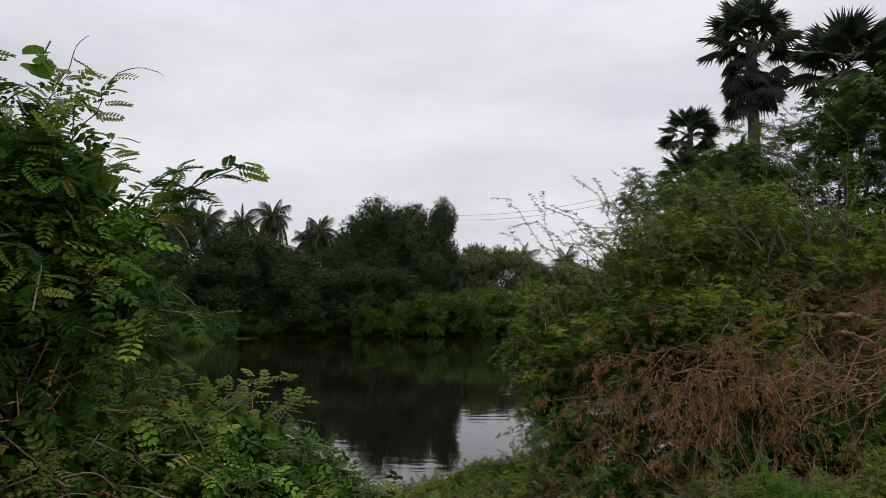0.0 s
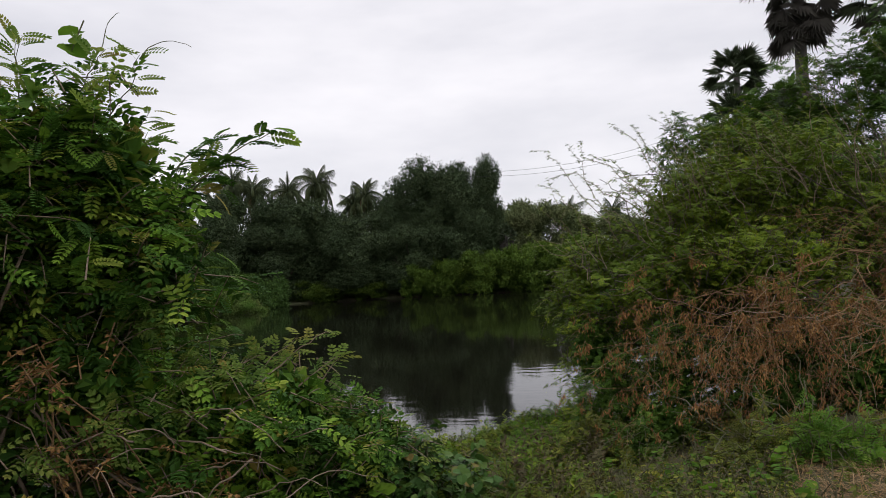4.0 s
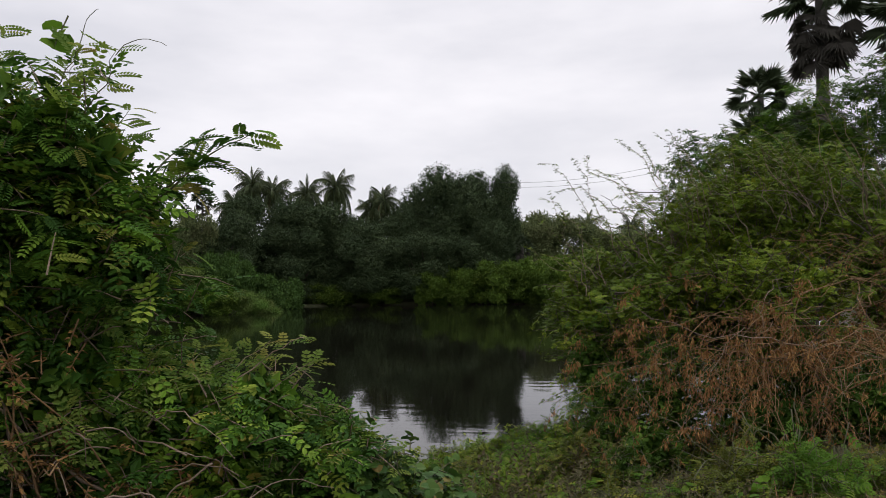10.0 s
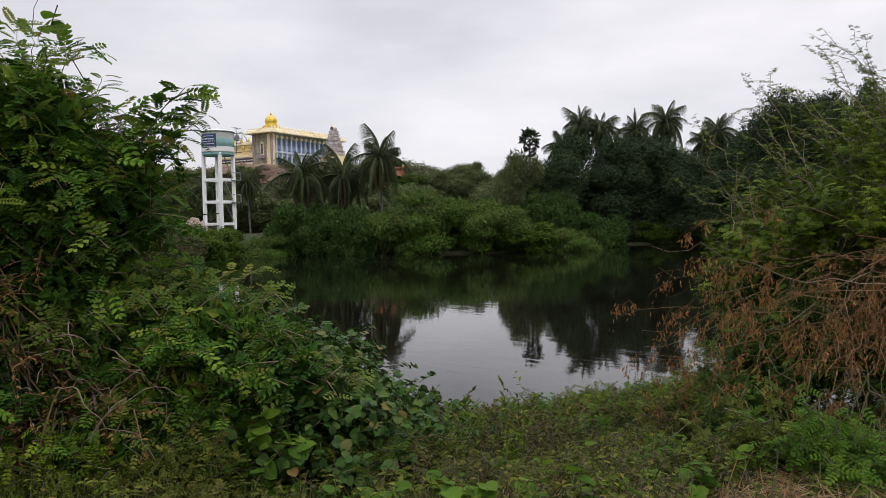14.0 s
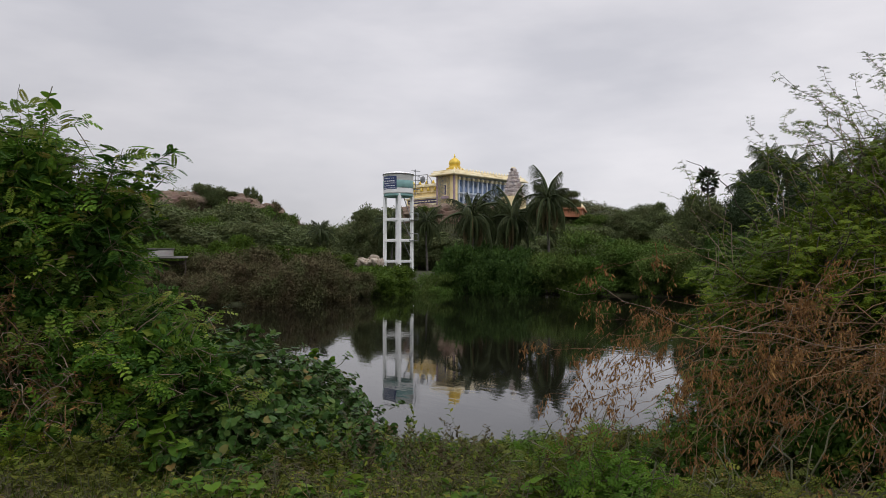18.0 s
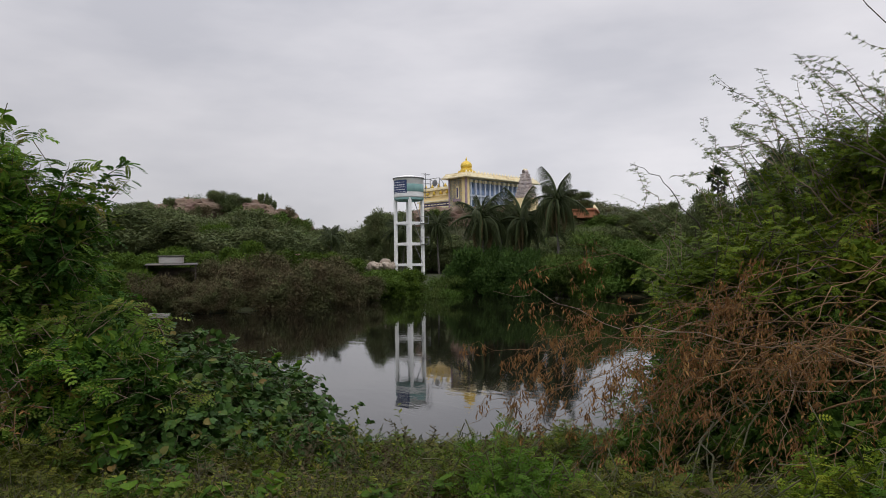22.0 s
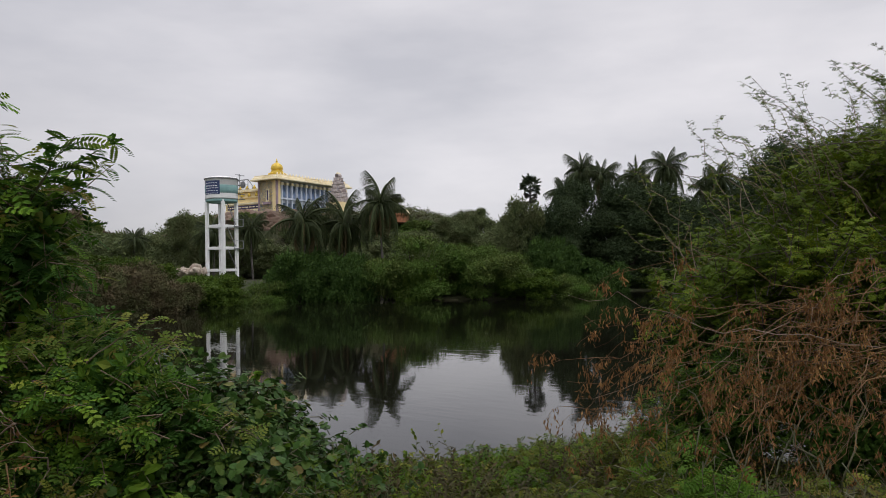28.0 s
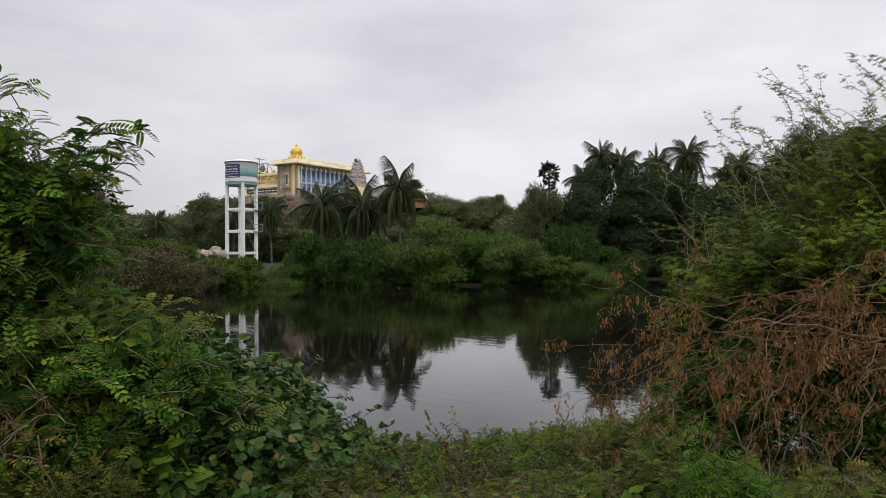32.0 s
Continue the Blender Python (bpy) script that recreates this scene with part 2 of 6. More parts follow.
M_BRIGHTSHORE = leaf_mat("bright_shore_leaf", [(0.0, (0.060, 0.112, 0.016)), (0.6, (0.102, 0.172, 0.022)), (1.0, (0.160, 0.230, 0.034))], (0.080, 0.138, 0.018), 0.4, spec=0.1)
M_OLIVE = leaf_mat("olive_leaf", [(0.0, (0.072, 0.108, 0.026)), (0.6, (0.111, 0.152, 0.037)), (1.0, (0.172, 0.213, 0.055))], (0.100, 0.195, 0.031), 0.22)
# dry brown, with some distance haze put in as a lighter tone
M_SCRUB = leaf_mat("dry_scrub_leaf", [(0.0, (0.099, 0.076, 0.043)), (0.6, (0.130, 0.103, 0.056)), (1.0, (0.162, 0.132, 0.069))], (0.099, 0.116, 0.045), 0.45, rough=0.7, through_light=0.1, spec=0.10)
M_PALMFAN = leaf_mat("palmyra_leaf", [(0.0, (0.040, 0.060, 0.030)), (0.7, (0.075, 0.100, 0.048)), (1.0, (0.130, 0.145, 0.070))], (0.055, 0.080, 0.038), 0.5, rough=0.4, through_light=0.08)
M_PALMDEAD = leaf_mat("palmyra_dead_leaf", [(0.0, (0.050, 0.048, 0.042)), (1.0, (0.110, 0.100, 0.082))], (0.070, 0.064, 0.054), 0.6, rough=0.8, through_light=0.05, spec=0.15)
M_COCO = leaf_mat("coconut_leaf", [(0.0, (0.040, 0.058, 0.027)), (0.7, (0.073, 0.094, 0.040)), (1.0, (0.161, 0.165, 0.059))], (0.065, 0.087, 0.034), 0.4, rough=0.42, through_light=0.1)
M_COCODRY = leaf_mat("coconut_dry_leaf", [(0.0, (0.10, 0.075, 0.035)), (1.0, (0.19, 0.15, 0.075))], (0.13, 0.11, 0.05), 0.5, rough=0.7, through_light=0.1, spec=0.15)
M_WEED = leaf_mat("weed_leaf", [(0.0, (0.060, 0.092, 0.012)), (0.6, (0.125, 0.168, 0.020)), (0.9, (0.250, 0.270, 0.036)), (1.0, (0.240, 0.160, 0.050))], (0.095, 0.098, 0.022), 1.1)
M_DARKWEED = leaf_mat("brown_weed_leaf", [(0.0, (0.062, 0.046, 0.026)), (0.6, (0.105, 0.078, 0.040)), (1.0, (0.150, 0.112, 0.058))], (0.085, 0.080, 0.036), 2.0)
M_GRASS = leaf_mat("grass_blade", [(0.0, (0.053, 0.087, 0.012)), (0.6, (0.091, 0.126, 0.017)), (0.85, (0.162, 0.144, 0.029)), (1.0, (0.280, 0.193, 0.052))], (0.065, 0.092, 0.014), 0.8)
M_STRAW = leaf_mat("straw", [(0.0, (0.24, 0.14, 0.065)), (0.6, (0.38, 0.25, 0.12)), (1.0, (0.52, 0.39, 0.22))], (0.28, 0.16, 0.075), 1.5, rough=0.7, spec=0.2)
M_TWIG = solid_mat("pale_twig", (0.12, 0.085, 0.058), (0.23, 0.175, 0.125), 4.0, 0.8, 60.0, 0.5)
M_LOG = solid_mat("split_log", (0.10, 0.055, 0.032), (0.26, 0.125, 0.058), 7.0, 0.85, 40.0, 0.6)
M_DEADTWIG = solid_mat("dead_branch", (0.090, 0.050, 0.022), (0.205, 0.122, 0.054), 2.5, 0.85, 50.0, 0.5)
M_STEM = solid_mat("green_stem", (0.060, 0.070, 0.030), (0.110, 0.100, 0.050), 5.0, 0.7, 50.0, 0.3)
M_BARK = solid_mat("bark", (0.050, 0.040, 0.032), (0.105, 0.085, 0.068), 2.0, 0.9, 18.0, 0.8)
M_PALMBARK = solid_mat("palm_bark", (0.055, 0.050, 0.045), (0.115, 0.105, 0.095), 1.5, 0.9, 14.0, 0.8)


# ---------------------------------------------------------------- mesh tools
rng = np.random.default_rng(7)


def unit(v):
    return v / np.maximum(np.linalg.norm(v, axis=-1, keepdims=True), 1e-9)


def mesh_from(name, verts, faces, mat, smooth=False):
    """A mesh from arrays; faces: one array of equal polygons."""
    verts, faces = np.asarray(verts, np.float32), np.asarray(faces, np.int32)
    me = bpy.data.meshes.new(name)
    me.vertices.add(len(verts))
    me.vertices.foreach_set("co", verts.ravel())
    me.loops.add(faces.size)
    me.loops.foreach_set("vertex_index", faces.ravel())
    me.polygons.add(len(faces))
    me.polygons.foreach_set("loop_start", np.arange(0, faces.size, faces.shape[1], dtype=np.int32))
    me.polygons.foreach_set("use_smooth", np.full(len(faces), smooth))
    me.update(calc_edges=True)
    me.materials.append(mat)
    return me


def part(name, data, parent, label="", at=None):
    """Links a mesh as one object under a thing or a part."""
    ob = new(name, data)
    ob.parent = parent
    if at is not None:
        ob.matrix_local = at
    return tagged(ob, label)


def thing(name, m, label, category, group="", kind=""):
    ob = new(name)
    ob.empty_display_size = 0.2
    ob.matrix_world = m
    return tagged(ob, label, category, group, kind)


def bm_mesh(name, bm, mat):
    me = bpy.data.meshes.new(name)
    bm.to_mesh(me)
    bm.free()
    me.materials.append(mat)
    return me


def box_mesh(name, lo, hi, mat, bevel=0.0):
    bm = bmesh.new()
    bmesh.ops.create_cube(bm, size=1.0)
    for v in bm.verts:
        v.co = [lo[k] + (v.co[k] + 0.5) * (hi[k] - lo[k]) for k in range(3)]
    if bevel:
        bmesh.ops.bevel(bm, geom=list(bm.edges), offset=bevel, segments=1, affect="EDGES")
    return bm_mesh(name, bm, mat)


def lathe_mesh(name, profile, mat, seg=32, smooth=True, cap=True):
    """Turns (radius, height) pairs about z."""
    a = np.arange(seg) * 2 * np.pi / seg
    verts = np.concatenate([np.stack([r * np.cos(a), r * np.sin(a), np.full(seg, z)], 1) for r, z in profile])
    k = np.arange(seg)
    faces = [np.stack([i * seg + k, i * seg + (k + 1) % seg, (i + 1) * seg + (k + 1) % seg, (i + 1) * seg + k], 1) for i in range(len(profile) - 1)]
    return mesh_from(name, verts, np.concatenate(faces), mat, smooth)


def tube_arrays(lines, radii, seg=5):
    """Tubes round polylines: lines (n, k, 3), radii (n, k)."""
    lines, radii = np.asarray(lines, float), np.asarray(radii, float)
    n, k, _ = lines.shape
    d = unit(np.gradient(lines, axis=1))
    ref = np.where(np.abs(d[..., 2:3]) > 0.9, np.array([1.0, 0, 0]), np.array([0, 0, 1.0]))
    u = unit(np.cross(d, ref))
    v = np.cross(d, u)
    a = np.arange(seg) * 2 * np.pi / seg
    ring = lines[:, :, None] + radii[:, :, None, None] * (u[:, :, None] * np.cos(a)[:, None] + v[:, :, None] * np.sin(a)[:, None])
    base = (np.arange(n)[:, None, None] * k + np.arange(k - 1)[None, :, None]) * seg
    s = np.arange(seg)[None, None]
    f = np.stack([base + s, base + (s + 1) % seg, base + seg + (s + 1) % seg, base + seg + s], -1)
    return ring.reshape(-1, 3), f.reshape(-1, 4)


def tubes(name, lines, radii, mat, seg=5):
    v, f = tube_arrays(lines, radii, seg)
    return mesh_from(name, v, f, mat, True)


def join_arrays(*pairs):
    verts, faces, n = [], [], 0
    for v, f in pairs:
        verts.append(v)
        faces.append(f + n)
        n += len(v)
    return np.concatenate(verts), np.concatenate(faces)


def wander(starts, ends, k, sway, sag=0.0, r=None):
    """Polylines (n, k, 3) from starts to ends that sway sideways and sag."""
    r = rng if r is None else r
    starts, ends = np.asarray(starts, float), np.asarray(ends, float)
    t = np.linspace(0, 1, k)[None, :, None]
    line = starts[:, None] * (1 - t) + ends[:, None] * t
    length = np.linalg.norm(ends - starts, axis=1)[:, None, None]
    step = r.normal(size=(len(starts), k, 3)).cumsum(1) / math.sqrt(k)
    step -= step[:, :1] * (1 - t) + step[:, -1:] * t
    line = line + step * sway * length
    line[..., 2] += (4 * t * (1 - t))[..., 0] * sag * length[..., 0]
    return line


def leaf_cards(pos, along, up, size, template):
    """Copies of a leaf template (verts, faces) at pos, its x along the leaf and its z towards up."""
    tv, tf = template
    x = unit(along)
    y = unit(np.cross(up, x))
    z = np.cross(x, y)
    s = np.asarray(size)[:, None]
    v = pos[:, None] + (tv[None, :, 0:1] * (x * s)[:, None] + tv[None, :, 1:2] * (y * s)[:, None] + tv[None, :, 2:3] * (z * s)[:, None])
    f = (np.arange(len(pos)) * len(tv))[:, None, None] + tf[None]
    return v.reshape(-1, 3), f.reshape(-1, tf.shape[1])


def pinnate_template(pairs, leaflet=0.2, droop=0.25, width=0.42):
    """A feather leaf of length 1: paired oval leaflets and one at the end, all joined to a curved midrib."""
    v, f = [(0.0, 0.0, 0.0)], []

    def blade(root, ang, ln):
        x0, _, z0 = v[root]
        c, s, n = math.cos(ang), math.sin(ang), len(v)
        for a, b in ((0.28, 0.42), (0.72, 0.44), (1, 0), (0.72, -0.44), (0.28, -0.42)):
            px, py = a * ln, b * width * ln
            v.append((x0 + px * c - py * s, px * s + py * c, z0 - 0.10 * px - 0.05 * a * ln + (0.10 * ln if b else 0.0)))
        f.extend([(root, n + 2, n + 1, n), (root, n + 4, n + 3, n + 2)])

    last = 0
    for k in range(pairs):
        x = 0.2 + 0.75 * k / max(pairs - 1, 1)
        n, xm = len(v), (x + v[last][0]) / 2
        v.extend([(xm, 0.006, -droop * xm * xm), (x, 0, -droop * x * x), (xm, -0.006, -droop * xm * xm)])
        f.append((last, n, n + 1, n + 2))
        last = n + 1
        ln = leaflet * (0.75 + 0.5 * math.sin(math.pi * (k + 0.7) / (pairs + 0.6)))
        for side in (1, -1):
            blade(last, side * radians(68 - 20 * k / pairs), ln)
    blade(last, 0.0, leaflet)
    return np.array(v), np.array(f)


def feather_template(pinnae=2, pairs=3):
    """A fine twice-feathered leaf of length 1 with narrow leaflets set on its joined ribs."""
    v, f = [(0.0, 0.0, 0.0)], []
    for p in range(pinnae):
        for side in (1, -1):
            ang = side * radians(26 + 18 * p)
            c, s = math.cos(ang), math.sin(ang)
            x0, last = 0.12 + 0.14 * p, 0
            for k in range(pairs):
                r0 = 0.12 + 0.74 * k / pairs
                root = len(v)
                v.append((x0 + r0 * c, r0 * s, -0.18 * (x0 + r0) ** 2))
                for sd in (1, -1):
                    ln, w = 0.25, 0.075
                    bx, by = math.cos(sd * 1.05), math.sin(sd * 1.05)
                    n = len(v)
                    for a, b in ((0.55 * ln, w), (ln, 0), (0.5 * ln, -w)):
                        lx, ly = r0 + a * bx - b * by, a * by + b * bx
                        v.append((x0 + lx * c - ly * s, lx * s + ly * c, -0.18 * (x0 + lx) ** 2 - 0.05 * abs(ly)))
                    f.append((root, n, n + 1, n + 2))
    return np.array(v), np.array(f)


def heart_template():
    """A broad heart-shaped leaf of length 1, folded along its midrib, in quads."""
    half = [(0.0, 0.0), (-0.14, 0.30), (0.12, 0.54), (0.50, 0.52), (0.82, 0.30), (1.0, 0.0)]
    v = [(0.0, 0, 0), (0.25, 0, -0.02), (0.6, 0, -0.05), (0.96, 0, -0.14)]
    for s in (1, -1):
        v += [(x, s * y, 0.16 * y - 0.10 * max(x, 0) ** 2) for x, y in half[1:5]]
    f = [(0, 1, 5, 4), (1, 2, 6, 5), (2, 3, 7, 6), (1, 0, 8, 9), (2, 1, 9, 10), (3, 2, 10, 11)]
    return np.array(v), np.array(f)


def oval_template():
    v = [(0, 0, 0), (0.45, 0.24, 0.05), (1, 0, -0.10), (0.45, -0.24, 0.05)]
    return np.array(v), np.array([(0, 1, 2, 3)])


def blade_template(bend=0.35):
    v = [(0, 0.014, 0), (0, -0.014, 0), (0.55, -0.010, -bend * 0.3), (0.55, 0.010, -bend * 0.3), (1.0, 0.001, -bend), (1.0, -0.001, -bend)]
    return np.array(v), np.array([(0, 1, 2, 3), (3, 2, 5, 4)])


PINNATE, PINNATE_LONG = pinnate_template(4, 0.28, 0.20, 0.56), pinnate_template(8, 0.21, 0.40, 0.48)
FEATHER, HEART, OVAL, BLADE = feather_template(), heart_template(), oval_template(), blade_template()


def blob_points(blobs, n, r, shell=0.62):
    """Points in the outer shell of a union of ellipsoids (x, y, z, rx, ry, rz), and their outward directions."""
    b = np.asarray(blobs, float)
    vol = b[:, 3] * b[:, 4] + b[:, 4] * b[:, 5] + b[:, 3] * b[:, 5]
    pts, outs, have = [], [], 0
    while have < n:
        k = r.choice(len(b), size=2 * n, p=vol / vol.sum())
        d = unit(r.normal(size=(2 * n, 3)))
        rad = shell + (1 - shell) * r.random((2 * n, 1)) ** 0.7
        p = b[k, :3] + d * rad * b[k, 3:]
        inside = np.zeros(2 * n, bool)
        for e in range(len(b)):
            inside |= (((p - b[e, :3]) / b[e, 3:]) ** 2).sum(1) < (shell * 0.92) ** 2
        p, d = p[~inside], unit(d[~inside] / b[k[~inside], 3:])
        pts.append(p)
        outs.append(d)
        have += len(p)
    return np.concatenate(pts)[:n], np.concatenate(outs)[:n]


def twig_leaves(roots, ways, length, per, size, template, r, droop=0.25, spread=0.9, tilt=0.3):
    """Twigs that leave roots along ways, with leaves set alternately. Gives leaf arrays and twig lines."""
    n = len(roots)
    length = np.broadcast_to(length, (n,)).astype(float) * r.uniform(0.6, 1.3, n)
    ways = unit(ways + r.normal(scale=0.25, size=(n, 3)))
    t = 0.25 + 0.75 * (np.arange(per) + 0.6) / per
    bend = np.zeros((n, per, 3))
    bend[..., 2] = -droop * t**2
    pos = roots[:, None] + (ways[:, None] * t[None, :, None] + bend) * length[:, None, None]
    side = unit(np.cross(ways, r.normal(size=(n, 3))))
    up2 = np.cross(side, ways)
    ang = (np.arange(per) * 2.4)[None] + r.uniform(0, 6.28, (n, 1))
    out = side[:, None] * np.cos(ang)[..., None] + up2[:, None] * np.sin(ang)[..., None]
    along = unit((ways[:, None] * (1 - spread * 0.55) + out * spread + r.normal(scale=0.34, size=(n, per, 3))) * (1, 1, 0.55) + np.array([0, 0, -0.12]))
    ups = unit(np.array([0, 0, 1.0]) + tilt * ways[:, None] + r.normal(scale=0.33, size=(n, per, 3)))
    sz = size * r.uniform(0.6, 1.25, (n, per))
    leaves = leaf_cards(pos.reshape(-1, 3), along.reshape(-1, 3), ups.reshape(-1, 3), sz.ravel(), template)
    ends = np.stack([roots, pos[:, per // 2], pos[:, -1]], 1)
    return leaves, ends


# ---------------------------------------------------------------- ground and water
SHORE = np.array([(-30, -8), (-45, 4), (-45.5, 15), (-46.5, 24), (-52, 34), (-62, 47), (-56.5, 53), (-48, 56), (-37.5, 57.5), (-31, 65), (-36, 72),
                  (-38, 82), (-21, 86), (-1, 88), (14, 84), (20, 62), (13, 34), (5.5, 17.5), (2.4, 13.0), (0.6, 11.3), (-0.9, 9.8), (-2.0, 8.0), (-3.2, 6.8), (-5.4, 5.5), (-9, 3.0), (-16, -1)], float)


def shore_distance(x, y):
    """Metres from the waterline, positive on land."""
    p = np.stack([x, y], -1)
    a, b = SHORE, np.roll(SHORE, -1, 0)
    best, inside = np.full(x.shape, 1e9), np.zeros(x.shape, bool)
    for (ax, ay), (bx, by) in zip(a, b):
        ab = np.array([bx - ax, by - ay])
        t = np.clip(((p - (ax, ay)) @ ab) / (ab @ ab), 0, 1)
        best = np.minimum(best, np.hypot(p[..., 0] - ax - t * ab[0], p[..., 1] - ay - t * ab[1]))
        inside ^= ((ay > y) != (by > y)) & (x < (bx - ax) * (y - ay) / (by - ay + 1e-12) + ax)
    return np.where(inside, -best, best)


def ramp01(v, lo, hi):
    t = np.clip((v - lo) / (hi - lo), 0, 1)
    return t * t * (3 - 2 * t)


def ground_z(x, y):
    x, y = np.asarray(x, float), np.asarray(y, float)
    s = shore_distance(x, y)
    near = np.exp(-(((x - 3) / 14) ** 2 + ((y - 2) / 13) ** 2) ** 2)
    z = (1 - near) * (0.12 + 1.9 * ramp01(s, 0, 14) + 0.6 * ramp01(s, 14, 90)) + near * (0.06 + 1.32 * ramp01(s, -0.3, 6.5))
    z = z + 0.05 * near * np.sin(2.1 * x + 0.6 * y) * np.sin(1.7 * y - 0.4 * x) * ramp01(s, 0.5, 3)
    z = z + 1.1 * near * ramp01(x + 0.5 * y, 7.6, 12.0) * ramp01(s, 1.0, 4.0)
    z = z + 11.2 * ramp01(-np.hypot((x + 118) / 1.1, (y - 110) / 1.15), -44, -17)
    z = z + 17.0 * np.exp(-(((x + 178) / 26) ** 2 + ((y - 66) / 22) ** 2)) + 13.0 * np.exp(-(((x + 190) / 30) ** 2 + ((y - 18) / 30) ** 2))
    z = z + 3.6 * np.exp(-(((x + 160) / 10) ** 2 + ((y - 77) / 9) ** 2))
    z = z + 5.0 * np.exp(-(((x + 95) / 30) ** 2 + ((y - 150) / 30) ** 2))
    return np.where(s < 0, np.maximum(-0.25 + 0.5 * s, -1.6), z)


def gz(x, y):
    return float(ground_z(np.array([x]), np.array([y]))[0])


def build_ground():
    n = 300
    u = np.linspace(-1, 1, n)
    xs, ys = 1.0 + 3.2 * np.sinh(6.9 * u), 5.0 + 3.2 * np.sinh(6.9 * u)
    gx, gy = np.meshgrid(xs, ys)
    v = np.stack([gx, gy, ground_z(gx, gy)], -1).reshape(-1, 3)
    k = np.arange(n - 1)
    i = (k[:, None] * n + k[None]).ravel()
    ob = new("ground", mesh_from("ground", v, np.stack([i, i + 1, i + n + 1, i + n], 1), M_GROUND, True))
    tagged(ob, "earthy bank of brown soil and weeds sloping to the pond", "ground", kind="structure")
    me = mesh_from("water", [(-75, -14, 0), (30, -14, 0), (30, 100, 0), (-75, 100, 0)], [(0, 1, 2, 3)], M_WATER)
    tagged(new("water", me), "still dark pond water mirroring the sky and trees", "water", kind="structure")


build_ground()


# ---------------------------------------------------------------- far trees and shrubs
def crown_mesh(name, blobs, clumps, per, leaf, mat, seed, shell=0.55, twig=1.1, sky=0.35):
    """A crown of leaf clumps over a union of ellipsoids, uneven and with gaps."""
    r = np.random.default_rng(seed)
    p, d = blob_points(blobs, clumps, r, shell)
    n = clumps * per
    spot = np.repeat(p, per, 0) + np.clip(r.normal(size=(n, 3)), -1.4, 1.4) * np.array([0.36, 0.36, 0.24]) * twig
    face = np.repeat(d, per, 0)
    along = unit(face * (0.8, 0.8, 0.3) + r.normal(scale=0.8, size=(n, 3)) * (1, 1, 0.6))
    leaves = leaf_cards(spot, along, face + np.array([0, 0, sky]) + r.normal(scale=0.30, size=(n, 3)), leaf * r.uniform(0.6, 1.3, n), OVAL)
    b = np.asarray(blobs, float)
    k = r.integers(len(b), size=3 * clumps // 2)
    q = b[k, :3] + unit(r.normal(size=(len(k), 3))) * b[k, 3:] * r.uniform(0.1, 0.8, (len(k), 1))
    q[:, 2] = np.maximum(q[:, 2], 0.15)
    inner = leaf_cards(q, r.normal(size=q.shape), r.normal(size=q.shape), r.uniform(1.8, 3.0, len(q)) * leaf, OVAL)
    return mesh_from(name, *join_arrays(leaves, inner), mat)


def limb_mesh(name, blobs, base, trunk_r, n, mat, seed, trunk_top=0.35):
    """A tapered trunk that forks into limbs towards the crown's lobes."""
    r = np.random.default_rng(seed)
    b = np.asarray(blobs, float)
    top = b[:, :3].mean(0) * np.array([0.5, 0.5, trunk_top])
    top[2] = max(top[2], 0.3)
    ends = b[r.integers(len(b), size=n), :3] + r.normal(scale=0.3, size=(n, 3)) * b[:, 3:].mean(0)
    trunk = wander([base], [top], 8, 0.04, r=r)
    limbs = wander(np.repeat([top], n, 0), ends, 8, 0.07, 0.05, r)
    return mesh_from(name, *join_arrays(tube_arrays(trunk, np.linspace(trunk_r, trunk_r * 0.75, 8)[None], 8),
                                        tube_arrays(limbs, np.linspace(trunk_r * 0.5, trunk_r * 0.07, 8)[None].repeat(n, 0), 8)), mat, True)


def lobes(n, rx, ry, rz, zc, seed, size=0.31, flat=0.85):
    """n ellipsoid lobes strewn over a crown of the given half-sizes about height zc."""
    r = np.random.default_rng(seed)
    out = [(0, 0, zc, rx * 0.66, ry * 0.66, rz * 0.72)]
    for k in range(n):
        a = 2.399 * k + r.uniform(-0.4, 0.4)
        h = r.uniform(-0.98, 0.85)
        w = math.sqrt(max(0.0, 1 - (h * 0.75) ** 2)) * 0.76
        s = size * r.uniform(0.75, 1.2)
        out.append((rx * w * math.cos(a), ry * w * math.sin(a), zc + rz * h * 0.74, rx * s, ry * s, max(rz * s * flat, 0.3)))
    return out


TREE_KINDS = {}


def tree_kind(key, mats, rx, ry, height, low, nl, clumps, per, leaf, trunk_r, twig, variants=2, size=0.34, flat=0.85):
    """Meshes of one kind of tree or shrub, height high and with its foliage starting at low."""
    made = []
    for k in range(variants):
        zc, rz = (height + low) / 2, (height - low) / 2
        bl = lobes(nl, rx, ry, rz, zc, 31 * len(TREE_KINDS) + k + 5, size, flat)
        crown = crown_mesh(key + "_crown", bl, clumps, per, leaf, mats[0], 100 + 7 * len(TREE_KINDS) + k, twig=twig, sky=0.9 if flat < 0.5 else 0.5)
        limbs = limb_mesh(key + "_limbs", bl, (0, 0, -0.4), trunk_r, 9, mats[1], 300 + k)
        made.append((crown, limbs))
    TREE_KINDS[key] = (made, height)


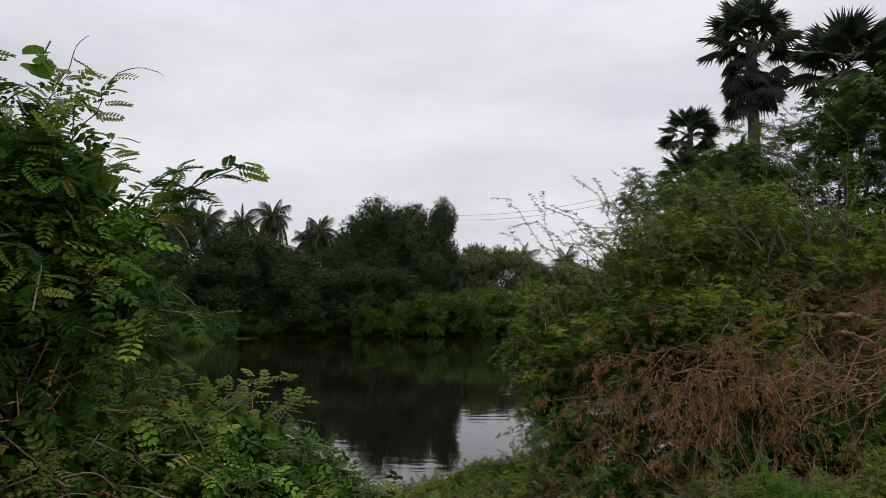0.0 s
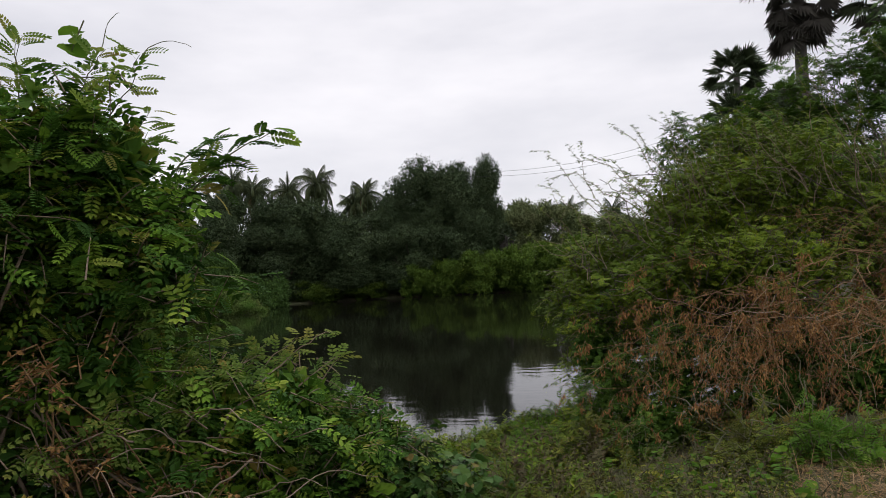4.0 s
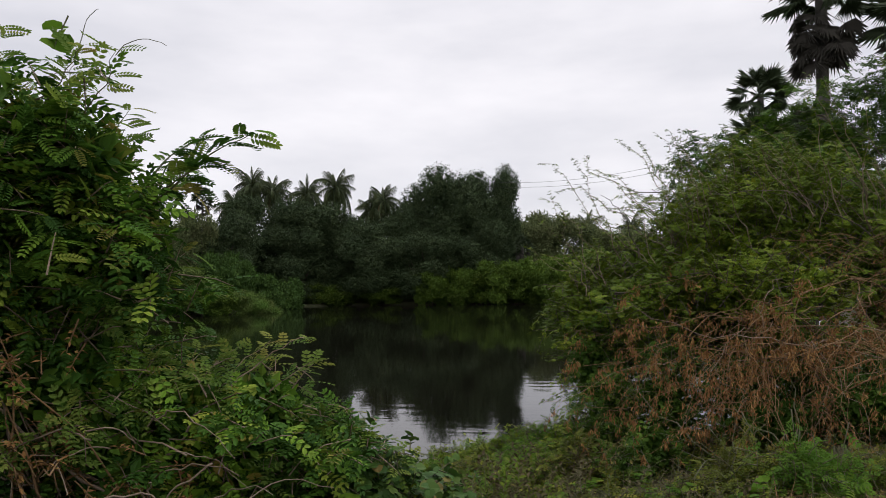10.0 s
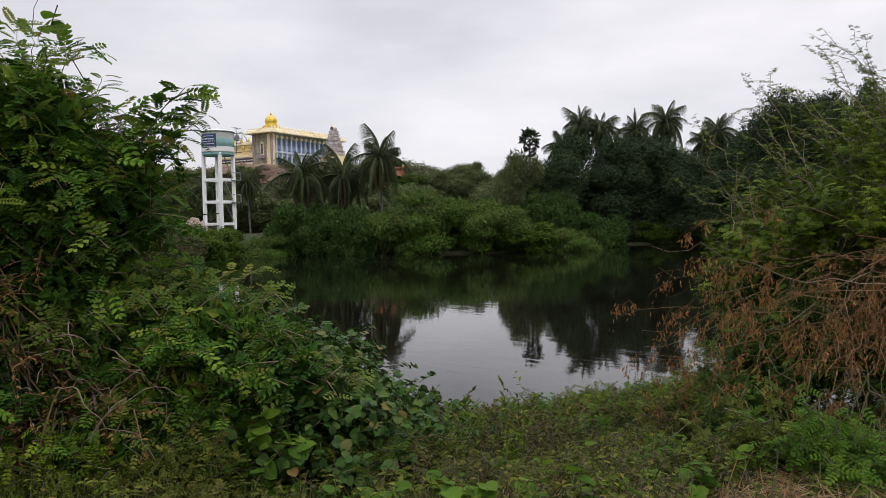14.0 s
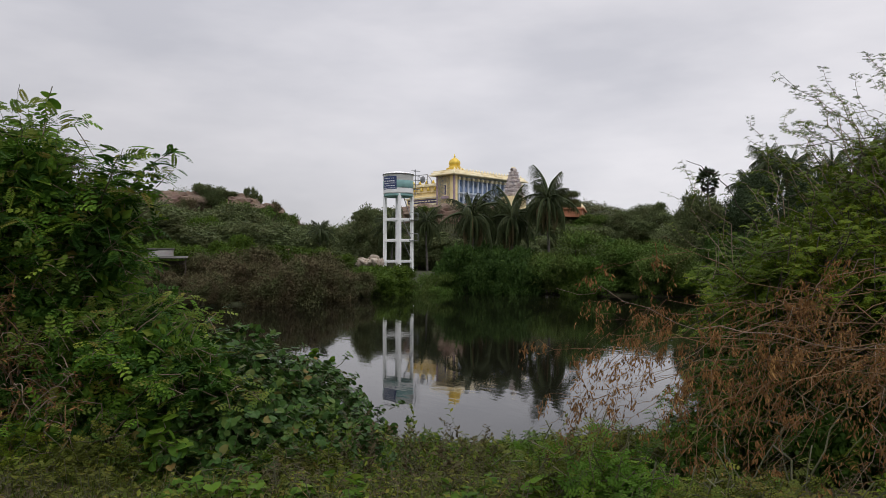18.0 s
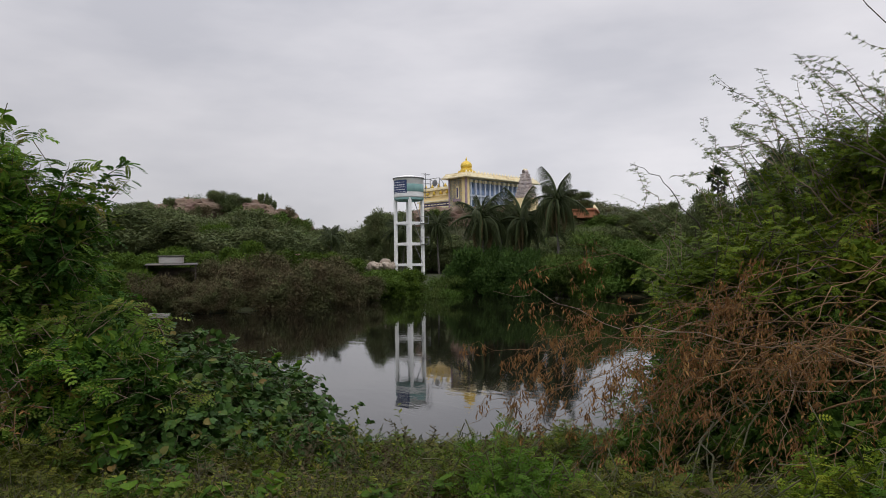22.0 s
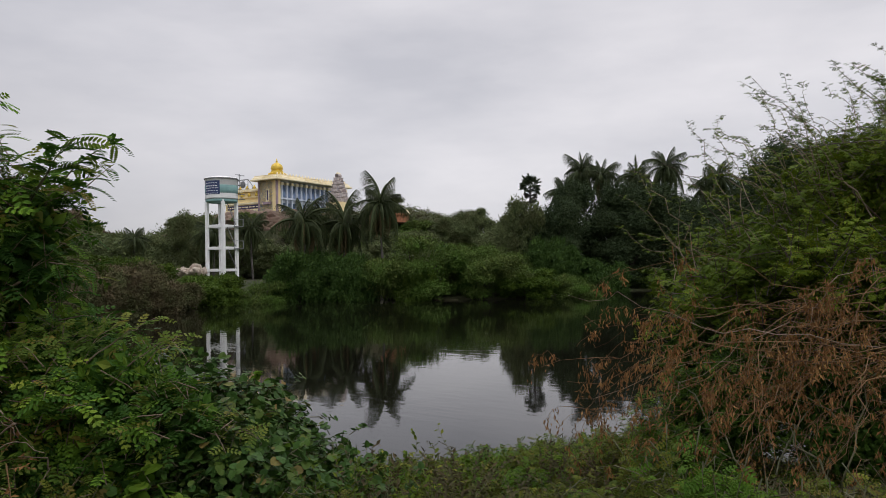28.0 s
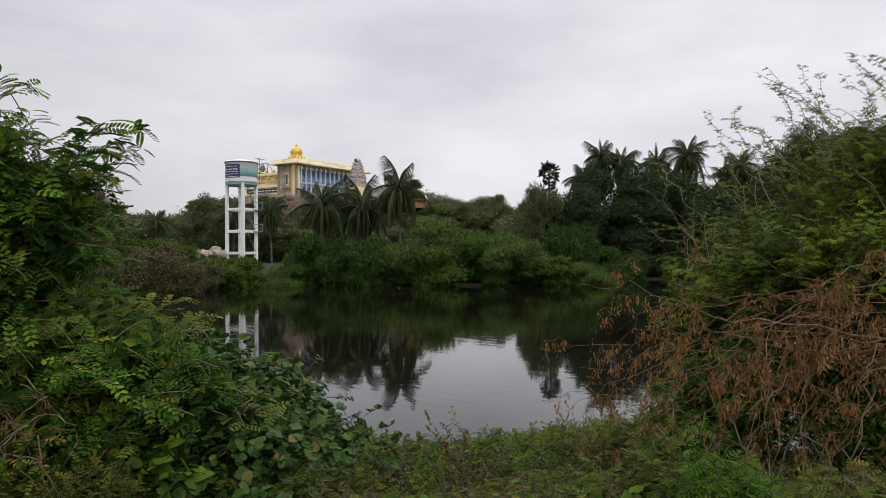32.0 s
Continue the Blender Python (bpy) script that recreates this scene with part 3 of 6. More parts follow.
def plant_tree(key, x, y, top, spread, label, category, name, group, turn=0.0, variant=0, sink=0.0):
    """Stands a tree of that kind on the ground at x, y so that it reaches height top; spread scales it sideways."""
    made, height = TREE_KINDS[key]
    crown, limbs = made[variant % len(made)]
    z = gz(x, y) - sink
    spread = min(spread, 1.7 * (top - z) / height)
    ob = thing(name, pose(x, y, z, 0, 0, turn), label, category, group)
    sz = (top - z) / height
    ob.scale = (spread, spread, sz)
    part("trunk", limbs, ob, "dark forking trunk and limbs")
    part("crown", crown, ob)
    return ob


tree_kind("mango", (M_MANGO, M_BARK), 7.0, 7.0, 16.0, -0.6, 30, 5200, 11, 0.29, 0.42, 0.8, 3, 0.32)
tree_kind("broadleaf", (M_HAZED_BROADLEAF, M_BARK), 5.0, 5.0, 10.0, 0.0, 30, 2600, 10, 0.29, 0.28, 0.9, 3, 0.32)
tree_kind("green_shrub", (M_SHORE, M_BARK), 4.0, 4.0, 5.0, -0.5, 30, 1900, 10, 0.26, 0.12, 0.7, 3, 0.27)
tree_kind("olive_shrub", (M_OLIVE, M_BARK), 5.0, 4.4, 5.0, -0.4, 26, 3000, 10, 0.21, 0.14, 0.8, 2, 0.36, 0.42)
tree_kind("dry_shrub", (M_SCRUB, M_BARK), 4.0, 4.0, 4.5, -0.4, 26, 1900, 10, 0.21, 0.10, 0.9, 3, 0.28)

tree_kind("dark_shrub", (M_DARKSHORE, M_BARK), 4.0, 4.0, 5.0, -0.3, 28, 1900, 10, 0.27, 0.12, 0.65, 2, 0.28)
tree_kind("bright_shrub", (M_BRIGHTSHORE, M_BARK), 4.0, 4.0, 5.0, -0.3, 30, 1800, 10, 0.27, 0.12, 0.65, 2, 0.26)
tree_kind("hill_bush", (M_HAZED_BROADLEAF, M_BARK), 4.0, 4.0, 5.0, -0.5, 14, 600, 9, 0.36, 0.12, 0.8, 2, 0.38)
tree_kind("hill_thorn", (M_OLIVE, M_BARK), 4.0, 4.0, 5.0, -0.5, 14, 600, 9, 0.34, 0.12, 0.8, 2, 0.38)

GROVE = "dark grove across the pond"
for x, y, top, sp, tn, va in ((-39.5, 89, 15.0, 0.84, 20, 0), (-32.0, 91, 13.8, 0.85, 130, 1), (-36.0, 92, 14.4, 0.7, 310, 2), (-26.5, 92, 12.0, 0.75, 250, 2), (-21.2, 95, 14.0, 0.55, 75, 1), (-17.2, 97, 18.9, 0.90, 290, 2), (-14.4, 96, 17.6, 0.80, 20, 1), (-12.2, 96, 18.7, 0.70, 160, 0), (-10.3, 93, 13.4, 0.50, 200, 0),
                              (-19, 89.5, 9.5, 0.62, 300, 2), (-34.5, 87, 10.5, 0.72, 10, 0), (-25.5, 88.5, 10.0, 0.72, 60, 1), (-13.5, 90.5, 9.0, 0.6, 160, 2), (-40.7, 78.5, 12.0, 0.62, 210, 1)):
    plant_tree("mango", x, y, top, sp, "tall dense dark green mango tree at the water's edge", "tree", "mango_tree", GROVE, tn, va)
for x, y, top, sp, tn, va in ((-3.0, 113, 14.4, 1.15, 0, 0), (-7.0, 109, 13.4, 0.9, 50, 1), (6.0, 118, 12.0, 1.2, 100, 1), (16, 116, 12.5, 1.3, 220, 2), (-49.5, 88, 10.2, 1.0, 40, 1), (-44.5, 82, 10.5, 0.95, 160, 2),
                              (-56, 95, 9.0, 1.1, 280, 0), (-62, 104, 10.5, 1.2, 15, 1), (-72, 118, 14.0, 1.3, 75, 2), (-84, 122, 16.0, 0.8, 190, 0), (-96, 112, 18.2, 0.6, 300, 1), (-80, 112, 13.5, 0.8, 20, 2), (-90, 104, 12.6, 0.5, 70, 0),
                              (-95, 67, 13.6, 0.80, 33, 2), (-99, 60, 10.4, 0.9, 60, 0), (-107, 58, 10.0, 1.0, 140, 1), (-92, 52, 9.0, 1.2, 240, 2), (-83, 45, 8.6, 1.2, 340, 0), (-76, 36, 8.8, 1.2, 20, 1),
                              (-74, 26, 9.4, 1.3, 110, 2), (-70, 17, 10.0, 1.3, 210, 0), (-66, 6, 10.5, 1.4, 310, 1), (-86, 33, 11.5, 1.4, 50, 2), (-100, 42, 13.0, 1.5, 170, 0), (-62, -6, 10, 1.4, 80, 2),
                              (-118, 64, 10.4, 1.2, 260, 1), (-130, 74, 11.4, 1.2, 5, 2), (-88, 70, 8.4, 1.0, 120, 1), (-84, 76, 8.0, 1.0, 220, 2), (-70, 84, 8.0, 1.1, 350, 0), (-78, 96, 10.5, 1.1, 77, 1),
                              (-41.6, 74.2, 12.3, 0.55, 75, 0), (-63, 63, 6.2, 1.0, 180, 2), (-68, 70, 7.0, 1.1, 33, 1), (-50, 64, 5.6, 0.7, 95, 1), (24, 100, 13, 1.3, 200, 0), (30, 84, 12, 1.3, 90, 1), (28, 62, 11, 1.3, 10, 2)):
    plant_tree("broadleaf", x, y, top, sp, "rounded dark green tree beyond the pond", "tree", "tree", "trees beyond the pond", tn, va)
for x, y, top, sp, tn, va in ((-162, 64.5, 22.6, 0.80, 0, 0), (-163, 68.5, 21.0, 0.7, 90, 1), (-167, 54, 20.8, 0.32, 90, 1), (-160, 73.5, 22.0, 0.28, 190, 2), (-169, 47, 19.8, 0.9, 270, 0), (-154, 71, 15.0, 0.8, 45, 1), (-154, 60, 15.2, 1.0, 145, 2), (-148, 46, 13.5, 1.2, 245, 0),
                              (-158, 34, 15.5, 1.2, 30, 1), (-140, 58, 12.0, 1.2, 330, 2), (-147, 66, 15.6, 1.0, 20, 1), (-163, 40, 17.5, 1.0, 20, 2)):
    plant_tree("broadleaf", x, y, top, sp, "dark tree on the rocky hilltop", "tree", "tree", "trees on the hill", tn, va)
SHORE_GROUP = "shrubs along the far shore"
for x, y, top, sp, tn, va in (
                              (-36, 85.5, 3.6, 0.9, 15, 0), (-30, 86.5, 3.0, 0.8, 75, 1), (-24, 87.5, 2.6, 0.7, 135, 2), (-15, 88.3, 3.2, 0.7, 195, 0), (-10.5, 88.5, 4.6, 0.9, 30, 2), (-5.5, 89.5, 4.2, 0.8, 150, 0), (0.5, 91, 4.8, 0.95, 10, 1), (7.5, 90, 6.0, 1.0, 110, 2), (13, 88, 7.4, 1.1, 190, 0), (18, 78, 8.5, 1.2, 90, 1),
                              (-61.5, 46.5, 3.4, 0.7, 140, 0), (-46.8, 11, 4.0, 0.9, 220, 1), (-61, 31, 5.2, 1.0, 320, 2), (-67, 41, 5.4, 1.0, 20, 0), (-52, 6, 5.2, 1.1, 120, 1)):
    plant_tree("green_shrub", x, y, top, sp, "leafy green shrub leaning over the waterline", "shrub", "shrub", SHORE_GROUP, tn, va, 0.25)
for x, y, top, sp, tn, va in ((-54.3, 51.0, 5.6, 0.80, 0, 0), (-49.4, 54.0, 5.4, 0.76, 80, 1), (-37.6, 74, 7.0, 0.75, 60, 1), (-33.5, 77, 4.3, 0.80, 300, 0), (-45, 66, 6.0, 0.8, 120, 1), (-57.5, 57, 6.0, 0.9, 210, 0)):
    plant_tree("dark_shrub", x, y, top, sp, "dense dark green shrub beside the pond", "shrub", "shrub", SHORE_GROUP, tn, va, 0.25)
for x, y, top, sp, tn, va in ((-34.2, 62.6, 3.1, 0.80, 200, 0), (-57.8, 42.6, 3.1, 0.90, 40, 1), (-42.4, 55.6, 4.4, 0.5, 10, 0), (-9.0, 87.5, 5.6, 0.85, 70, 1), (-17.5, 87.2, 4.6, 0.6, 20, 1), (-13.6, 87.8, 5.4, 0.6, 240, 0), (-4.0, 88.6, 6.2, 0.85, 310, 1), (1.5, 89.0, 6.8, 1.0, 100, 0)):
    plant_tree("bright_shrub", x, y, top, sp, "bright green leafy shrub at the waterline", "shrub", "shrub", SHORE_GROUP, tn, va, 0.25)
for x, y, top, sp, tn, va in ((-58, 22, 5.4, 0.7, 0, 0), (-56, 17.5, 4.8, 0.6, 90, 1), (-64, 30, 6.2, 0.6, 180, 0), (-49.5, 15.0, 3.4, 0.55, 30, 1), (-80, 33, 9.0, 0.7, 220, 1)):
    plant_tree("bright_shrub", x, y, top, sp, "fresh green bush among the brown scrub of the bank", "shrub", "shrub", "green bushes on the far bank", tn, va, 0.25)
for x, y, top, sp, tn, va in ((-43.4, 57.8, 7.0, 1.08, 25, 0), (-38.1, 61.5, 6.1, 0.95, 160, 1), (-55.8, 47.6, 2.8, 0.66, 60, 1), (-31.0, 66.5, 2.6, 0.55, 250, 0)):
    plant_tree("olive_shrub", x, y, top, sp, "broad olive green thorn bush over the water", "shrub", "thorn_bush", SHORE_GROUP, tn, va, 0.25)
for x, y, top, sp, tn, va in ((-50, 23.0, 4.2, 0.66, 0, 0), (-47.0, 26.6, 4.2, 0.84, 90, 1), (-49.4, 31.4, 3.8, 0.78, 180, 2), (-54.0, 36.5, 3.0, 0.7, 270, 1), (-53.5, 21.5, 3.4, 0.6, 45, 1), (-56, 28.0, 4.9, 0.9, 135, 0), (-60.5, 36, 4.6, 0.95, 225, 2), (-64.5, 44.5, 3.2, 0.7, 10, 0), (-47.5, 16.5, 3.2, 0.55, 70, 2), (-46.8, 20.4, 2.8, 0.55, 110, 1), (-46.4, 18.4, 1.6, 0.45, 200, 0)):
    plant_tree("dry_shrub", x, y, top, sp, "half-dry brownish scrub along the water's edge", "shrub", "dry_shrub", SHORE_GROUP, tn, va, 0.25)

for k, (x, y) in enumerate(((-88, 92), (-86, 86), (-94, 86), (-83, 92), (-80, 100), (-85, 104), (-78, 92), (-76, 84), (-98, 80), (-90, 82), (-82, 110), (-86, 108), (-88, 113), (-83, 116), (-122, 82), (-94, 91), (-87, 98), (-79, 113), (-112, 82), (-105, 84))):
    plant_tree(("hill_bush", "hill_thorn")[k % 2], x, y, gz(x, y) + 2.0 + 0.4 * (k % 4), 0.55 + 0.1 * (k % 3), "scrubby bush on the temple hillside", "shrub", "hill_shrub", "shrubs on the temple hill", 47 * k, k, 0.2)

for k, (x, y, top, sp) in enumerate(((-152, 72, 17.2, 1.0), (-154, 75.5, 17.6, 0.9), (-149, 75, 14.6, 1.0), (-152, 79, 15.6, 0.8), (-150, 82, 13.4, 0.8), (-146, 72, 14.0, 1.1), (-155, 68, 18.0, 0.9), (-157, 57, 18.4, 0.9), (-160, 50, 18.6, 1.0), (-145, 79, 12.0, 1.0), (-157, 79, 19.0, 0.35), (-161, 76, 21.2, 0.3), (-164, 58, 20.6, 0.35))):
    plant_tree(("hill_thorn", "dry_shrub", "hill_bush")[k % 3], x, y, top, sp, "scrubby bush among the rocks of the ridge", "shrub", "hill_shrub", "shrubs on the rocky ridge", 61 * k, k, 0.3)


def hill_scrub(name, box, n, mat, seed, label, low):
    """Low tufted scrub strewn over a hillside."""
    r = np.random.default_rng(seed)
    x, y = r.uniform(box[0], box[1], n), r.uniform(box[2], box[3], n)
    z = ground_z(x, y)
    temple_yard = (np.hypot(x + 104, y - 98) < 10) | (np.hypot(x + 105, y - 89) < 9)
    ok = (z > low) & ~temple_yard
    p = np.stack([x, y, z], 1)[ok]
    m = 9
    size = np.repeat(r.uniform(0.5, 1.4, len(p)), m)[:, None]
    spot = np.repeat(p, m, 0) + r.normal(size=(len(p) * m, 3)) * (0.6, 0.6, 0.3) * size + (0, 0, 0.45) * size
    up = unit(r.normal(size=spot.shape) * 0.5 + (0, 0, 1))
    v, f = leaf_cards(spot, r.normal(size=spot.shape) * (1, 1, 0.4), up, r.uniform(0.3, 0.6, len(spot)), OVAL)
    tagged(new(name, mesh_from(name, v, f, mat)), label, "scrub", kind="stuff")


hill_scrub("hill_scrub", (-150, -62, 58, 150), 6500, M_HAZED_BROADLEAF, 71, "green scrub over the temple hillside", 2.6)
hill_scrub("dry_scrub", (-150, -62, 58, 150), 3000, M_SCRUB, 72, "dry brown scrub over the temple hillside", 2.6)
hill_scrub("ridge_scrub", (-195, -120, 10, 100), 6000, M_HAZED_BROADLEAF, 73, "green scrub over the rocky ridge", 2.6)


# ---------------------------------------------------------------- palms
def coconut_frond(name, length, arch, mat, seed):
    """A coconut frond along +x from its stalk: an arched midrib with hanging narrow leaflets."""
    r = np.random.default_rng(seed)
    t = np.linspace(0, 1, 12)
    rib = np.stack([length * t * (1 - 0.18 * arch * t), 0 * t, length * (0.28 * t - arch * 0.75 * t**2)], 1)
    tb = tube_arrays(rib[None], np.linspace(0.05, 0.008, 12)[None], 4)
    n = 80
    s = np.linspace(0.16, 0.99, n)
    pos = np.stack([np.interp(s, t, rib[:, k]) for k in range(3)], 1)
    way = unit(np.stack([np.interp(s + 0.02, t, rib[:, k]) - np.interp(s - 0.02, t, rib[:, k]) for k in range(3)], 1))
    ln = length * 0.30 * np.sin(np.pi * (0.12 + 0.80 * s)) ** 0.7
    out = [tb]
    for sd in (1, -1):
        along = unit(way * 0.75 + np.array([0, sd * 0.7, 0]) + np.array([0, 0, -0.95]) + r.normal(scale=0.20, size=(n, 3)))
        out.append(leaf_cards(pos, along, np.tile([0, 0, 1.0], (n, 1)) + way * 0.2, ln * r.uniform(0.65, 1.15, n), (BLADE[0] * (1, 1.9, 2.2), BLADE[1])))
    return mesh_from(name, *join_arrays(*out), mat)


FRONDS = [coconut_frond("frond", 1.0, a, M_COCO, k) for k, a in enumerate((0.55, 1.0, 1.35, 1.6))]
DRY_FROND = coconut_frond("dry_frond", 1.0, 1.3, M_COCODRY, 9)


def coconut_palm(x, y, top, length, lean, turn, seed, dry=2, label="coconut palm with arching green fronds behind the pond"):
    r = np.random.default_rng(seed)
    z = gz(x, y)
    ob = thing("coconut_palm", pose(x, y, z, 0, 0, turn), label, "palm", "coconut palms")
    h = top - z - 0.35 * length
    line = np.stack([lean * np.linspace(0, 1, 9) ** 2 * h, 0.03 * h * np.sin(np.linspace(0, 2, 9)), np.linspace(-0.3, h, 9)], 1)
    part("trunk", tubes("palm_trunk", line[None], np.linspace(0.17, 0.10, 9)[None], M_PALMBARK, 8), ob, "slim grey ringed trunk")
    tip = line[-1]
    n = 30
    for k in range(n):
        pitch = 84 - 118 * (k / (n - 1)) ** 0.9 + r.uniform(-16, 16)
        fr = FRONDS[min(3, int(4 * k / n))]
        m = pose(*tip, 0, 0, 137.5 * k + r.uniform(-12, 12)) @ pose(0, 0, 0, 0, -pitch + 16, 0) @ Matrix.Scale(length * r.uniform(0.62, 1.15), 4)
        part("frond", fr, ob, "", m)
    for k in range(dry):
        part("frond", DRY_FROND, ob, "dry brown hanging frond", pose(*tip, 0, 0, r.uniform(0, 360)) @ pose(0, 0, 0, 0, 35, 0) @ Matrix.Scale(length * 0.85, 4))
    return ob


for k, (x, y, top, ln, lean, tn, dry) in enumerate(((-49.2, 58.6, 11.3, 4.0, 0.02, 200, 6), (-56.3, 54.0, 9.8, 4.2, -0.03, 20, 3), (-54.0, 57.5, 9.6, 4.2, 0.03, 70, 7), (-80.5, 66, 10.4, 3.4, 0.02, 130, 1), (-84, 62, 9.6, 3.4, 0.02, 300, 1), (-60, 60, 9.0, 3.2, 0.02, 90, 2),
                                                    (-42.2, 91, 17.0, 4.0, -0.03, 10, 1), (-40, 92.5, 16.2, 3.5, 0.0, 80, 1), (-35.2, 93, 15.6, 3.3, 0.02, 150, 1), (-31.9, 94, 16.6, 3.8, 0.02, 220, 1), (-28, 96, 13.6, 3.4, 0.04, 310, 2), (-25.8, 95, 14.8, 3.5, 0.03, 45, 1), (-46, 92, 14.2, 3.4, -0.05, 170, 1),
                                                    (8, 122, 11.8, 3.4, 0.02, 30, 1), (1, 124, 12.6, 3.4, 0.02, 30, 0), (-78, 47, 8.0, 2.3, 0.02, 60, 1))):
    coconut_palm(x, y, top, ln, lean, tn, 40 + k, dry)


def fan_leaf(name, mat, seed, segments=36, spanned=250):
    """A palmyra fan of radius 1 at the end of its stalk (along +x): stiff pointed segments folded and joined near the base."""
    r = np.random.default_rng(seed)
    v, f = [(0.9, 0, 0)], []
    a = np.radians(np.linspace(-spanned / 2, spanned / 2, segments + 1))
    for k in range(segments):
        mid, w = (a[k] + a[k + 1]) / 2, (a[k + 1] - a[k]) / 2
        ln = r.uniform(0.88, 1.05) * (0.72 + 0.28 * math.cos(mid * 0.6))
        n = len(v)
        zj = 0.05 * (1 if k % 2 else -1)
        dz = -0.10 - 0.10 * abs(math.sin(mid))
        for rad, off, zz in ((0.52, -w, zj), (0.52, w, -zj), (ln, 0.0, dz + r.normal(scale=0.07))):
            v.append((0.9 + 0.85 * rad * math.cos(mid + off), 0.85 * rad * math.sin(mid + off), zz))
        f += [(0, n, n + 1), (n, n + 2, n + 1)]
    n = len(v)
    v += [(0, 0.025, 0), (0, -0.025, 0), (0.92, -0.014, 0.0), (0.92, 0.014, 0.0)]
    f += [(n, n + 1, n + 2), (n, n + 2, n + 3)]
    return mesh_from(name, v, f, mat)


FANS = [fan_leaf("fan_leaf", M_PALMFAN, k, 40 + 4 * k, 215 + 20 * k) for k in range(3)]
DEAD_FAN = fan_leaf("dead_fan_leaf", M_PALMDEAD, 9, 28, 170)


def palmyra_palm(x, y, top, radius, n, dead, seed, trunk=0.2, label="palmyra palm with stiff fan leaves above the thicket", up=1.0):
    r = np.random.default_rng(seed)
    z = gz(x, y)
    h = top - z - radius
    ob = thing("palmyra_palm", pose(x, y, z, 0, 0, r.uniform(0, 360)), label, "palm", "palmyra palms")
    line = np.stack([0.05 * np.sin(np.linspace(0, 3, 8)), 0 * np.linspace(0, 1, 8), np.linspace(-0.3, h, 8)], 1)
    part("trunk", tubes("palm_trunk", line[None], np.linspace(trunk * 1.25, trunk, 8)[None], M_PALMBARK, 10), ob, "straight dark trunk")
    tip = line[-1]
    for k in range(n):
        pitch = (88 - 118 * ((k + 0.5) / n) ** 0.9) * up
        s = radius * r.uniform(0.46, 0.62)
        m = pose(*tip, 0, 0, 137.5 * k + r.uniform(-14, 14)) @ pose(0, 0, 0, r.uniform(-50, 50), -pitch, 0) @ Matrix.Scale(s, 4)
        part("fan_leaf", FANS[k % 3], ob, "", m)
    for k in range(dead):
        m = pose(tip[0], tip[1], tip[2] - r.uniform(0.0, 0.9) * radius, 0, 0, 137.5 * k) @ pose(0, 0, 0, r.uniform(-40, 40), r.uniform(30, 68), 0) @ Matrix.Scale(radius * r.uniform(0.40, 0.56), 4)
        part("fan_leaf", DEAD_FAN, ob, "withered dark hanging fan", m)
    return ob


palmyra_palm(8.15, 22.9, 13.3, 1.7, 32, 30, 1, 0.17)
palmyra_palm(10.9, 22.8, 12.6, 2.1, 24, 10, 2, 0.15)
palmyra_palm(13.0, 23.2, 12.2, 2.0, 22, 10, 3, 0.15)
palmyra_palm(13.6, 56.0, 18.6, 2.6, 22, 6, 4, 0.22)
palmyra_palm(16.0, 53.0, 15.2, 2.6, 26, 14, 6, 0.22)
palmyra_palm(12.6, 53.0, 14.6, 2.4, 26, 16, 5, 0.2)
palmyra_palm(14.3, 52.0, 13.6, 2.6, 26, 16, 9, 0.2)
palmyra_palm(15.0, 47.0, 13.0, 2.6, 26, 8, 10, 0.22)
palmyra_palm(-41.2, 75.4, 14.0, 1.6, 26, 8, 7, 0.10, "slim palmyra palm rising above the far trees")
palmyra_palm(-6.8, 90.5, 8.5, 1.6, 22, 10, 8, 0.17, "slim palmyra palm at the far waterline")


# ---------------------------------------------------------------- water tower
M_WHITE = solid_mat("white_paint", (0.80, 0.81, 0.80), (0.87, 0.88, 0.87), 0.8, 0.6, 12.0, 0.15, stain=(0.70, 0.70, 0.67))
M_TEAL = solid_mat("teal_band", (0.18, 0.33, 0.32), (0.23, 0.40, 0.38), 1.0, 0.6, 12.0, 0.1, stain=(0.13, 0.22, 0.21))
M_SIGN = solid_mat("blue_sign", (0.022, 0.040, 0.11), (0.032, 0.055, 0.14), 2.0, 0.5, 20.0, 0.05)
M_LETTER = solid_mat("sign_letters", (0.55, 0.58, 0.62), (0.66, 0.68, 0.72), 3.0, 0.6, 20.0, 0.05)
M_STEEL = solid_mat("grey_steel", (0.16, 0.17, 0.18), (0.26, 0.27, 0.28), 3.0, 0.55, 30.0, 0.2, metal=0.3, stain=(0.14, 0.08, 0.05))


